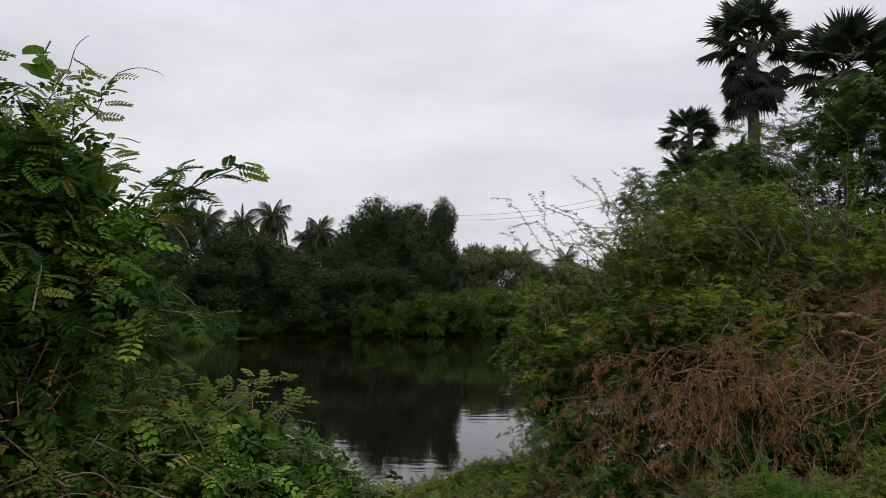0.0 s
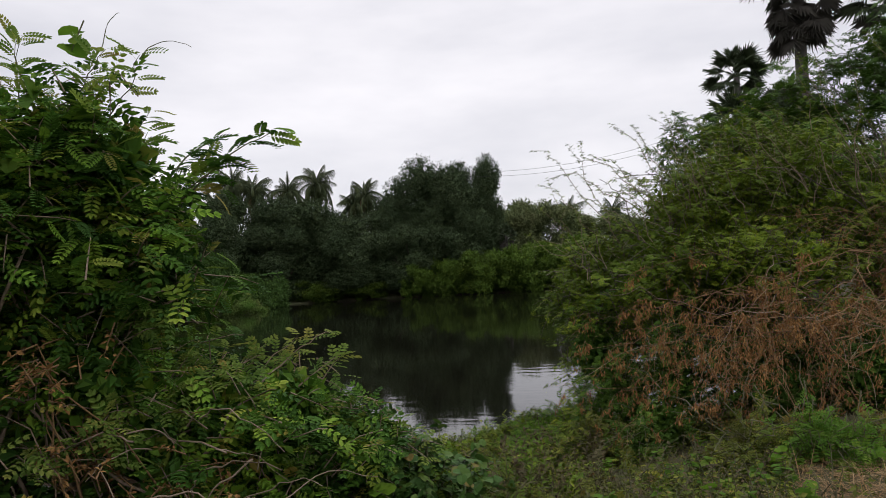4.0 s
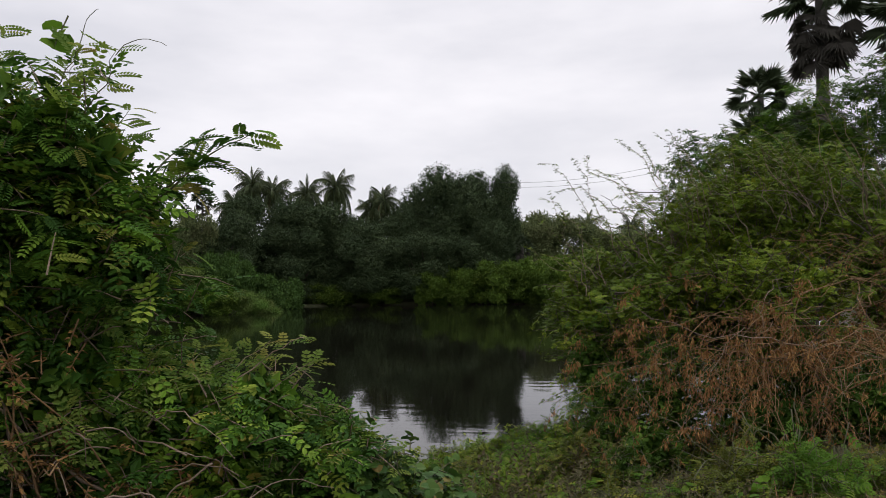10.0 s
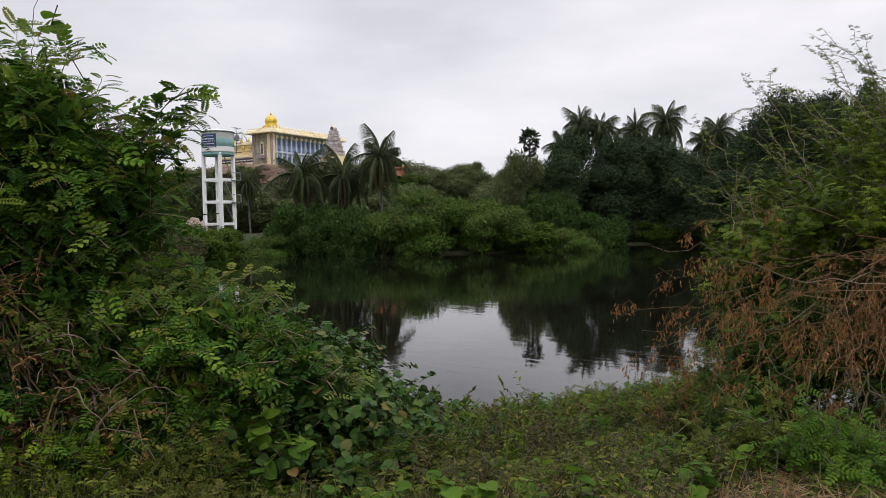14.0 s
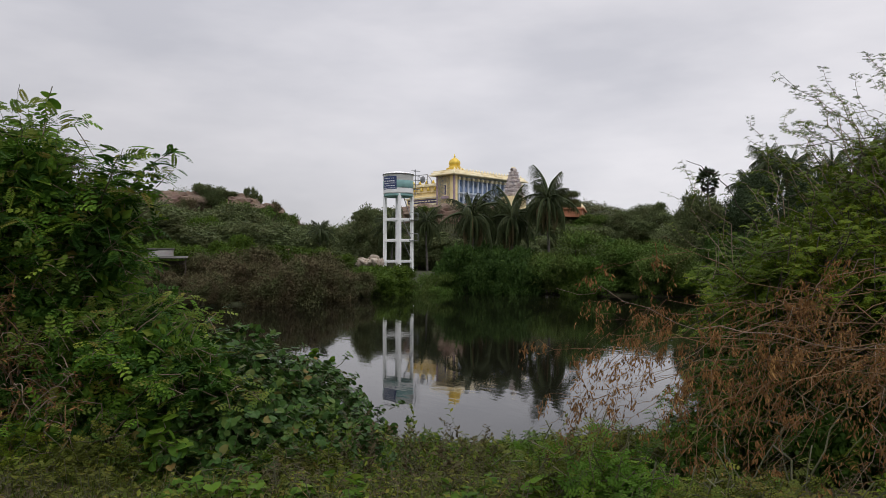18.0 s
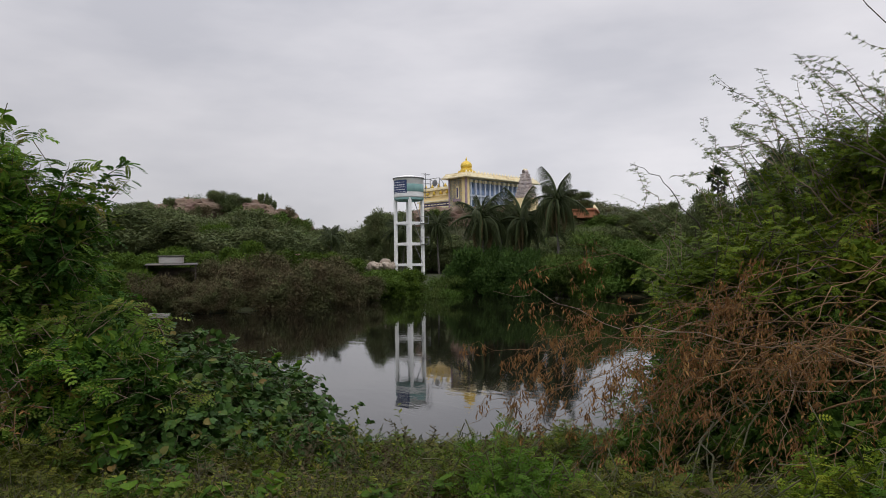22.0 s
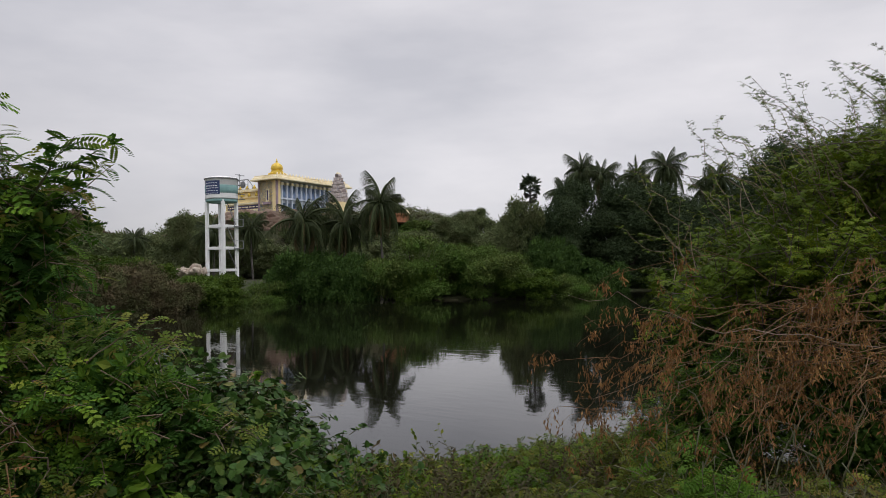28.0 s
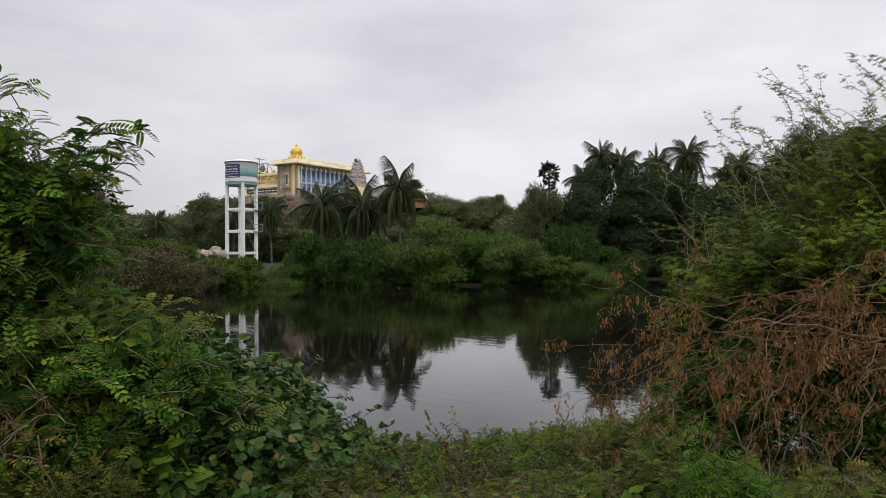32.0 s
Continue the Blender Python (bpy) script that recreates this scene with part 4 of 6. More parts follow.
def water_tower(x, y):
    ob = thing("water_tower", pose(x, y, 0, 0, 0, math.degrees(math.atan2(1.5 - y, 6.4 - x))), "white concrete water tower with a teal band and blue sign", "water tower")
    z0 = gz(x, y) - 0.2
    for a in (0, 90, 180, 270):
        cx, cy = 1.78 * math.cos(radians(a + 4)), 1.78 * math.sin(radians(a + 4))
        part("column", box_mesh("column", (-0.19, -0.19, z0), (0.19, 0.19, 12.25), M_WHITE, 0.03), ob, "white square column", pose(cx, cy, 0, 0, 0, a + 49))
    for zb in (3.45, 6.2, 8.95):
        for a in (45, 135, 225, 315):
            d = 1.78 * math.cos(radians(45))
            part("beam", box_mesh("beam", (-0.13, -1.26, zb - 0.17), (0.13, 1.26, zb + 0.17), M_WHITE, 0.02), ob, "", pose(d * math.cos(radians(a + 4)), d * math.sin(radians(a + 4)), 0, 0, 0, a + 4))
    part("ring_beam", lathe_mesh("ring_beam", [(0.0, 11.95), (1.85, 11.95), (1.95, 12.05), (1.95, 12.3), (0.0, 12.3)], M_TEAL, 40, False), ob, "pale green ring beam")
    tank = part("tank", lathe_mesh("tank", [(1.5, 12.28), (1.98, 12.34), (1.99, 12.5), (1.985, 14.78), (2.06, 14.82), (2.07, 14.95), (1.9, 15.06), (0.9, 15.25), (0.0, 15.3)], M_WHITE, 56), ob, "round white tank with a domed lid")
    part("band", lathe_mesh("band", [(1.985, 13.02), (1.996, 13.03), (1.996, 14.04), (1.985, 14.05)], M_TEAL, 56), tank)
    part("rim", lathe_mesh("rim", [(2.06, 14.80), (2.10, 14.81), (2.10, 14.93), (2.06, 14.95)], M_STEEL, 56), tank, "dark weathered rim")
    # painted sign on the drum, with unreadable white lines

    def patch(nm, a0, a1, zlo, zhi, rad, mat, par):
        aa = np.linspace(a0, a1, 14)
        v = np.concatenate([np.stack([rad * np.cos(aa), rad * np.sin(aa), np.full(14, z)], 1) for z in (zlo, zhi)])
        k = np.arange(13)
        return part(nm, mesh_from(nm, v, np.stack([k, k + 1, k + 15, k + 14], 1), mat, True), par)

    sign = patch("sign", radians(-72), radians(-7), 12.85, 14.55, 2.004, M_SIGN, tank)
    r = np.random.default_rng(3)
    for row in range(5):
        a0 = -67.0
        zb = 14.3 - 0.32 * row
        while a0 < -15:
            w = r.uniform(4, 11)
            patch("letter_bar", radians(a0), radians(min(a0 + w, -12)), zb - (0.08 if row != 1 else 0.15), zb, 2.012, M_LETTER, sign)
            a0 += w + 2.2
    lad = part("ladder", tubes("ladder_rails", [[(0.25, 2.25, z) for z in np.linspace(12.2, 15.6, 6)], [(-0.2, 2.25, z) for z in np.linspace(12.2, 15.6, 6)],
                                               [(0.25, 2.25, 15.6 - 0.1 * k) if k < 2 else (0.25, 2.25 - 0.14 * (k - 1), 15.5) for k in range(6)]], np.full((3, 6), 0.035), M_STEEL, 5), ob, "grey steel ladder with a safety cage")
    for z in np.arange(12.3, 15.4, 0.3):
        part("rung", tubes("rung", [[(-0.2, 2.25, z), (0.02, 2.25, z), (0.25, 2.25, z)]], np.full((1, 3), 0.022), M_STEEL, 4), lad)
    for z in np.arange(12.4, 15.5, 0.6):
        part("cage_hoop", tubes("cage_hoop", [[(0.32 * math.cos(t), 2.45 + 0.42 * math.sin(t), z) for t in np.linspace(0, 2 * math.pi, 9)]], np.full((1, 9), 0.025), M_STEEL, 4), lad)
    # zigzag stair on the far side with two landings
    for z1, z2 in ((3.6, 6.2), (6.2, 8.95), (8.95, 12.1)):
        part("stair", tubes("stair_rails", [[(dx, 1.75 - 1.1 * t, z1 + (z2 - z1) * t) for t in np.linspace(0, 1, 4)] for dx in (-0.5, 0.05)], np.full((2, 4), 0.045), M_STEEL, 5), ob, "steep steel stair flight")
    for zb in (6.2, 8.95):
        land = part("landing", box_mesh("landing", (-0.7, 1.3, zb - 0.06), (0.5, 2.6, zb), M_STEEL), ob, "steel landing with a railing")
        part("railing", tubes("railing", [[(-0.7, 1.4, zb + 0.9), (-0.7, 2.6, zb + 0.9), (0.5, 2.6, zb + 0.9), (0.5, 1.4, zb + 0.9)]] + [[(px, py, zb), (px, py, zb + 0.3), (px, py, zb + 0.6), (px, py, zb + 0.9)] for px, py in ((-0.7, 2.6), (0.5, 2.6), (0.5, 1.5), (-0.1, 2.6))], np.full((5, 4), 0.03), M_STEEL, 5), land)
    return ob


water_tower(-75.5, 57.4)

# ---------------------------------------------------------------- temple on the hill
M_CREAM = solid_mat("cream_wall", (0.84, 0.67, 0.34), (0.90, 0.76, 0.44), 0.4, 0.75, 8.0, 0.15, stain=(0.76, 0.60, 0.32))
M_GOLD = solid_mat("gold_leaf_paint", (0.62, 0.42, 0.05), (0.72, 0.52, 0.09), 1.5, 0.35, 10.0, 0.2, metal=0.35)
M_PALE = solid_mat("pale_cornice", (0.86, 0.74, 0.46), (0.90, 0.82, 0.60), 0.8, 0.7, 9.0, 0.15, stain=(0.62, 0.50, 0.28))
M_BLUE = solid_mat("blue_grille", (0.16, 0.24, 0.40), (0.26, 0.34, 0.50), 0.9, 0.6, 8.0, 0.2)
M_BLUEGREY = solid_mat("bluegrey_column", (0.48, 0.54, 0.64), (0.58, 0.63, 0.72), 0.9, 0.6, 8.0, 0.15)
M_MAUVE = solid_mat("mauve_trim", (0.30, 0.22, 0.26), (0.38, 0.29, 0.32), 0.9, 0.7, 8.0, 0.15)
M_PURPLE = solid_mat("dark_banner", (0.05, 0.04, 0.09), (0.075, 0.06, 0.12), 1.2, 0.6, 12.0, 0.1)
M_STUCCO = solid_mat("painted_stucco", (0.32, 0.26, 0.25), (0.66, 0.60, 0.56), 2.6, 0.8, 14.0, 0.9, stain=(0.30, 0.31, 0.36))
M_TERRA = solid_mat("terracotta", (0.35, 0.13, 0.07), (0.45, 0.19, 0.10), 0.8, 0.8, 10.0, 0.3)
M_ROCK = solid_mat("hill_rock", (0.12, 0.080, 0.058), (0.21, 0.148, 0.108), 0.35, 0.9, 3.0, 0.9, stain=(0.10, 0.085, 0.06), dist=0.2)

TEMPLE = pose(-110.4, 95.2, 14.5, 0, 0, 98)  # x along the long front, y away from the viewer


def temple():
    ob = thing("temple", TEMPLE, "cream temple hall with golden dome and blue columned front", "temple")

    def box(nm, lo, hi, mat, par=None, label="", bevel=0.0):
        return part(nm, box_mesh(nm, lo, hi, mat, bevel), par or ob, label)

    L, D, H = 22.0, 4.8, 6.6
    box("plinth", (-0.3, -0.3, -3.0), (L, D + 0.3, 0.0), M_CREAM, label="cream plinth on the slope")
    box("wall", (0, 1.2, 0), (L, D, H), M_BLUE, label="shaded blue wall behind the columns")
    end = box("end_wall", (0, 0, 0), (1.0, D, H), M_CREAM, label="yellow end wall")
    box("corner_post", (-0.12, -0.1, 0), (0.25, 0.25, H), M_MAUVE, end)
    box("corner_post", (-0.12, D - 0.25, 0), (0.25, D + 0.1, H), M_MAUVE, end)
    win = box("window", (-0.08, 2.05, 2.5), (0.0, 2.75, 5.0), M_PALE, end, "tall arched niche window")
    # flat dark panel stands for the shade inside the niche
    box("dark_niche_panel", (-0.10, 2.2, 2.7), (-0.06, 2.6, 4.7), M_PURPLE, win)
    box("balcony", (-0.55, 1.55, 1.9), (0.0, 3.25, 2.4), M_MAUVE, end, "small balcony shelf")
    box("base_band", (-0.1, -0.1, 0.0), (1.1, D + 0.1, 0.35), M_PALE, end)
    for k in range(15):
        x = 1.35 + k * 1.46
        col = box("column", (x, 0.0, 0), (x + 0.34, 0.36, H - 0.2), M_BLUEGREY, label="blue-grey square column", bevel=0.03)
        box("capital", (x - 0.16, -0.12, H - 0.85), (x + 0.5, 0.5, H - 0.3), M_PALE, col)
    for zb in (0.0, 2.15, 3.4):
        for k in range(14):
            x = 1.75 + k * 1.46
            box("grille", (x, 0.35, zb + 0.1), (x + 1.0, 0.42, zb + 1.0), M_BLUE if zb != 2.15 else M_BLUEGREY)
    box("floor_slab", (1.0, -0.15, 2.9), (L, 1.2, 3.25), M_BLUEGREY)
    box("cornice", (-1.3, -1.3, H), (L + 0.6, D + 1.0, H + 0.32), M_PALE, label="pale projecting eave", bevel=0.06)
    box("cornice", (-0.9, -0.9, H + 0.32), (L + 0.4, D + 0.8, H + 0.72), M_PALE, label="pale yellow upper eave", bevel=0.06)
    par = box("parapet", (-0.6, -0.6, H + 0.72), (L + 0.2, D + 0.5, H + 1.05), M_PALE)
    for k in range(24):
        m = pose(-0.3 + k * 0.93, -0.4, H + 1.05)
        part("finial", lathe_mesh("finial", [(0.16, 0), (0.2, 0.14), (0.1, 0.3), (0.05, 0.42), (0.0, 0.5)], M_PALE, 8) if k == 0 else bpy.data.meshes["finial"], par, "", m)
    dome = part("dome_base", lathe_mesh("dome_base", [(0, 0), (1.75, 0), (1.75, 0.3), (1.5, 0.4), (1.5, 0.75), (1.25, 0.85), (1.2, 1.15), (0, 1.2)], M_GOLD, 24, False), ob, "tiered golden dome base", pose(2.6, 2.3, H + 1.0))
    prof = [(0.95, 0), (1.15, 0.25), (1.22, 0.6), (1.12, 1.0), (0.85, 1.35), (0.45, 1.6), (0.2, 1.72), (0.16, 1.85), (0.22, 1.98), (0.1, 2.15), (0.05, 2.5), (0.0, 2.55)]
    part("dome", lathe_mesh("dome", prof, M_GOLD, 28), dome, "ribbed golden dome with a finial", pose(0, 0, 1.15))
    for k in range(8):
        t = radians(45 * k)
        part("corner_figure", lathe_mesh("corner_figure", [(0.14, 0), (0.2, 0.15), (0.12, 0.4), (0.0, 0.55)], M_GOLD, 8) if k == 0 else bpy.data.meshes["corner_figure"], dome, "", pose(1.55 * math.cos(t), 1.55 * math.sin(t), 0.3))
    # stepped wing on the far side of the end wall
    W = D + 10.0
    wing = box("wing", (0.9, D, -3.0), (6.0, W, 2.4), M_CREAM, label="lower stepped wing")
    for z, o, mat in ((1.0, 0.15, M_PALE), (2.4, 0.4, M_PALE), (3.7, 0.1, M_CREAM), (4.9, 0.35, M_PALE), (5.2, 0.1, M_PALE)):
        box("ledge", (0.75 - o + 0.12 * z, D, z), (6.2, W + o, z + 0.28), mat, wing)
    box("banner", (0.80, D + 0.5, 1.4), (0.87, W - 0.6, 2.2), M_PURPLE, wing, "dark banner with white lines")
    for k in range(9):
        box("letter_bar", (0.75, D + 0.8 + k * 0.95, 1.7), (0.795, D + 1.5 + k * 0.95, 1.9), M_PALE, wing)
    box("upper_wall", (1.5, D, 2.68), (6.0, W, 4.9), M_CREAM, wing)
    for k in range(10):
        part("roof_figure", lathe_mesh("roof_figure", [(0.3, 0), (0.36, 0.2), (0.2, 0.5), (0.12, 0.7), (0.0, 0.85)], M_GOLD, 8) if k == 0 else bpy.data.meshes["roof_figure"], wing, "", pose(1.1 if k % 2 else 1.6, D + 0.7 + k * 0.98, 3.98 if k % 2 else 5.48))
    fr = part("sign_frame", tubes("sign_frame", [[(1.4, D + 4.2, 5.4), (1.4, D + 4.2, 6.4), (1.4, D + 4.2, 7.5)], [(1.4, D + 7.0, 5.4), (1.4, D + 7.0, 6.4), (1.4, D + 7.0, 7.5)], [(1.4, D + 4.2, 7.5), (1.4, D + 5.6, 7.5), (1.4, D + 7.0, 7.5)],
                                                  [(1.4, D + 4.2, 6.4), (1.4, D + 5.6, 6.4), (1.4, D + 7.0, 6.4)], [(1.4, D + 4.2, 5.5), (1.4, D + 5.6, 6.5), (1.4, D + 7.0, 7.5)], [(2.6, D + 4.2, 5.4), (2.6, D + 4.2, 6.4), (1.4, D + 4.2, 7.5)]], np.full((6, 3), 0.07), M_STEEL, 5), ob, "open steel sign frame on the roof")
    part("emblem", lathe_mesh("emblem", [(0.0, -0.06), (0.55, -0.06), (0.75, 0.0), (0.55, 0.06), (0.0, 0.06)], M_STEEL, 16), fr, "round metal emblem", pose(1.4, D + 5.6, 6.5, 0, 90, 0))
    return ob


temple()


def gopuram():
    """A tapering gate tower of painted stucco storeys with rows of small figures as plain lumps."""
    ob = thing("gopuram", pose(-99.5, 101.2, 0, 0, 0, 96), "small tapering gate tower of painted stucco figures", "temple tower")
    base_z = gz(-99.5, 101.2) - 0.3
    part("base", box_mesh("base", (-1.9, -1.5, base_z), (1.9, 1.5, 16.2), M_CREAM), ob, "plain cream gate base")
    r = np.random.default_rng(12)
    z, w = 16.2, 1.6
    for k in range(6):
        h = 1.0 - 0.08 * k
        tier = part("tier", box_mesh("tier", (-w, -w * 0.75, z), (w, w * 0.75, z + h), M_STUCCO, 0.08), ob, "storey crowded with pale painted figures")
        bm = bmesh.new()
        for s in range(13):
            for side in (0, 1, 2, 3):
                t = -0.92 + 1.84 * s / 12
                px, py = (t * w, (w * 0.75 + 0.05) * (1 if side else -1)) if side < 2 else ((w + 0.05) * (1 if side == 2 else -1), t * w * 0.75)
                m = pose(px, py, z + h * r.uniform(0.35, 0.5)) @ Matrix.Diagonal((0.12, 0.12, h * r.uniform(0.30, 0.48), 1))
                bmesh.ops.create_icosphere(bm, subdivisions=1, radius=1.0, matrix=m)
        tagged(part("figure_relief", bm_mesh("figure_relief", bm, M_STUCCO), tier), kind="stuff")
        part("ledge", box_mesh("ledge", (-w - 0.14, -w * 0.75 - 0.14, z + h - 0.14), (w + 0.14, w * 0.75 + 0.14, z + h), M_STUCCO, 0.04), tier)
        z, w = z + h, w * 0.84
    top = part("barrel_roof", mesh_from("barrel_roof", *tube_arrays([[(-w, 0, z + 0.35), (0, 0, z + 0.38), (w, 0, z + 0.35)]], [[0.38, 0.42, 0.38]], 12), M_STUCCO, True), ob, "barrel roof")
    for k in range(5):
        part("finial", bpy.data.meshes["finial"], top, "", pose(-w * 0.8 + 0.4 * w * k, 0, z + 0.7) @ Matrix.Scale(0.7, 4))
    return ob


gopuram()


def terracotta_hall():
    ob = thing("terracotta_hall", pose(-91.5, 108.5, gz(-91.5, 108.5), 0, 0, 128), "low hall with an orange terracotta roof on the hill", "building")
    top = 14.0 - gz(-91.5, 108.5)
    part("wall", box_mesh("wall", (-5, -2.5, -0.5), (5, 2.5, top - 0.75), M_TERRA), ob)
    roof = part("roof", box_mesh("roof", (-5.4, -2.9, top - 0.75), (5.4, 2.9, top - 0.45), M_TERRA, 0.05), ob, "flat orange roof edge")
    part("parapet", box_mesh("parapet", (-5.1, -2.6, top - 0.45), (5.1, -2.3, top - 0.15), M_PALE, 0.02), roof)
    for k in range(9):
        part("finial", bpy.data.meshes["finial"], roof, "", pose(-4.8 + 1.2 * k, -2.45, top - 0.15))


terracotta_hall()


def rough_stone(name, mat, seed, flat=0.7, sub=3):
    bm = bmesh.new()
    bmesh.ops.create_icosphere(bm, subdivisions=sub, radius=1.0)
    off = Vector((seed * 7.3, seed * 3.1, 0))
    for v in bm.verts:
        d = v.co.normalized()
        v.co = d * (1 + 0.35 * noise.noise(d * 1.4 + off) + 0.22 * abs(noise.noise(d * 3 + off)) + 0.08 * noise.noise(d * 8 + off))
        v.co.z *= flat
    me = bm_mesh(name, bm, mat)
    me.polygons.foreach_set("use_smooth", np.full(len(me.polygons), False))
    return me


BOULDERS = [rough_stone("boulder", M_ROCK, k, 0.6, 4) for k in range(3)]
for k, (x, y, s) in enumerate(((-166, 58.5, 5.2), (-164.5, 62, 4.6), (-161, 72, 5.0), (-159, 76.5, 4.4), (-168, 50, 5.6), (-156.5, 80, 4.4), (-155, 76, 3.8), (-151, 78, 2.2), (-152, 73, 3.0), (-169, 54, 4.0), (-165, 47, 3.6), (-168, 45, 4.5), (-103.5, 92.5, 1.9), (-107, 90, 1.7), (-100.5, 95, 1.6), (-97.5, 96.5, 1.5), (-111, 87.5, 1.5), (-101, 92, 1.4), (-104, 88.5, 4.6), (-108.5, 86.5, 4.4), (-99.5, 91, 4.2), (-113, 85, 4.0))):
    ob = new("boulder", BOULDERS[k % 3])
    ob.matrix_world = pose(x, y, gz(x, y) + (0.1 if y < 84 or s < 3 else -0.22) * s, 0, 0, 77 * k) @ Matrix.Scale(s, 4)
    tagged(ob, "reddish brown weathered boulder on the hillside", "boulder", "boulders on the hill")
M_RUBBLE = solid_mat("pale_rubble", (0.34, 0.28, 0.22), (0.48, 0.41, 0.34), 2.0, 0.9, 12.0, 0.6)
RUBBLE = rough_stone("rubble_block", M_RUBBLE, 5, 0.55)
for k, (x, y, s) in enumerate(((-76.5, 54.2, 0.8), (-77.4, 53.6, 0.7), (-75.6, 53.8, 0.6), (-77.0, 54.6, 0.9), (-78.2, 53.2, 0.6), (-75.0, 54.4, 0.5))):
    ob = new("rubble_block", RUBBLE)
    ob.matrix_world = pose(x, y, 3.15 + 0.3 * s, 20 * k, 15 * k, 60 * k) @ Matrix.Scale(s, 4)
    tagged(ob, "pale block of building rubble beside the water tower", "rubble", "rubble blocks")

# ---------------------------------------------------------------- sheds and posts on the left bank
M_SHEET = solid_mat("grey_sheet", (0.26, 0.25, 0.24), (0.38, 0.37, 0.35), 1.2, 0.6, 12.0, 0.3, stain=(0.18, 0.13, 0.09))
M_CONCRETE = solid_mat("old_concrete", (0.30, 0.28, 0.24), (0.42, 0.39, 0.34), 1.0, 0.9, 12.0, 0.5, stain=(0.17, 0.16, 0.12))
M_DARKSHEET = solid_mat("dark_sheet", (0.060, 0.056, 0.052), (0.115, 0.105, 0.095), 1.2, 0.7, 12.0, 0.3, stain=(0.15, 0.12, 0.09))
M_BRICKRED = solid_mat("faded_red_roof", (0.22, 0.11, 0.085), (0.32, 0.17, 0.13), 0.9, 0.85, 9.0, 0.4)


def shed(x, y, top, w, d, turn, label, roofmat=M_SHEET):
    z = gz(x, y)
    ob = thing("shed", pose(x, y, z, 0, 0, turn), label, "shed", "sheds on the far bank")
    h = top - z
    part("roof", box_mesh("roof", (-w / 2, -d / 2, h - 0.08), (w / 2, d / 2, h), roofmat, 0.02), ob, "", pose(0, 0, 0, 3, 0, 0))
    for sx in (-1, 1):
        for sy in (-1, 1):
            part("post", box_mesh("post", (-0.045, -0.045, -0.3), (0.045, 0.045, h - 0.1), M_BARK), ob, "thin dark post", pose(sx * (w / 2 - 0.15), sy * (d / 2 - 0.15), 0))
    part("back_wall", box_mesh("back_wall", (-w / 2 + 0.2, d / 2 - 0.3, -0.2), (w / 2 - 0.2, d / 2 - 0.2, h - 0.3), M_BARK), ob, "dark back wall")
    return ob


shed(-53.0, 19.6, 3.6, 3.8, 2.8, 70, "small open shed with a dark weathered roof", M_DARKSHEET)
ob = thing("water_tank", pose(-53.2, 19.6, 0, 0, 0, 70), "grey rectangular tank with a dark lid on the shed roof", "tank")
part("body", box_mesh("body", (-0.9, -0.6, 3.58), (0.9, 0.6, 4.15), M_SHEET, 0.04), ob)
part("lid", box_mesh("lid", (-1.0, -0.7, 4.15), (1.0, 0.7, 4.23), M_DARKSHEET, 0.02), ob)
shed(-66.0, 33.5, 4.6, 6.0, 3.4, 60, "low shed with a faded reddish roof", M_BRICKRED)
shed(-70.0, 31.0, 4.6, 5.0, 3.0, 55, "low shed with a pale sheet roof")
for x, y, h, lab in ((-49.0, 18.5, 2.0, "thin pale post at the water's edge"), (-49.6, 25.0, 2.2, "thin white post leaning in the scrub")):
    ob = new("post", tubes("post", [[(0, 0, -0.4), (0, 0.02, h * 0.5), (0.03, 0.02, h)]], [[0.055, 0.05, 0.045]], M_WHITE, 6))
    ob.location = (x, y, gz(x, y))
    tagged(ob, lab, "post", "posts on the far bank")
ob = new("landing_slab", box_mesh("landing_slab", (-0.7, -0.35, -0.35), (0.7, 0.35, 0.0), M_SHEET, 0.05))
ob.matrix_world = pose(-46.0, 16.6, 0.16, 0, 0, 65)
tagged(ob, "broken concrete slab at the water's edge", "slab")

# ---------------------------------------------------------------- overhead cables
M_CABLE = solid_mat("black_cable", (0.02, 0.02, 0.02), (0.035, 0.035, 0.035), 2.0, 0.6, 30.0, 0.0)
for dz, n in ((0.0, 0), (0.55, 1)):
    a, b = np.array([-14.0, 96.0, 15.5 + dz]), np.array([22.0, 78.0, 17.5 + dz * 1.4])
    t = np.linspace(0, 1, 16)[:, None]
    line = a * (1 - t) + b * t
    line[:, 2] -= (4 * t * (1 - t))[:, 0] * 2.2
    ob = new("cable", tubes("cable", line[None], np.full((1, 16), 0.016), M_CABLE, 4))
    tagged(ob, "thin black overhead cable between the trees", "cable", "overhead cables")


# ---------------------------------------------------------------- near bushes
def stem_parts(ob, lines, radii, mat, name="stem", label="", seg=5):
    """Each line as a stem of its own."""
    for ln, rd in zip(lines, radii):
        part(name, tubes(name, ln[None], rd[None], mat, seg), ob, label)


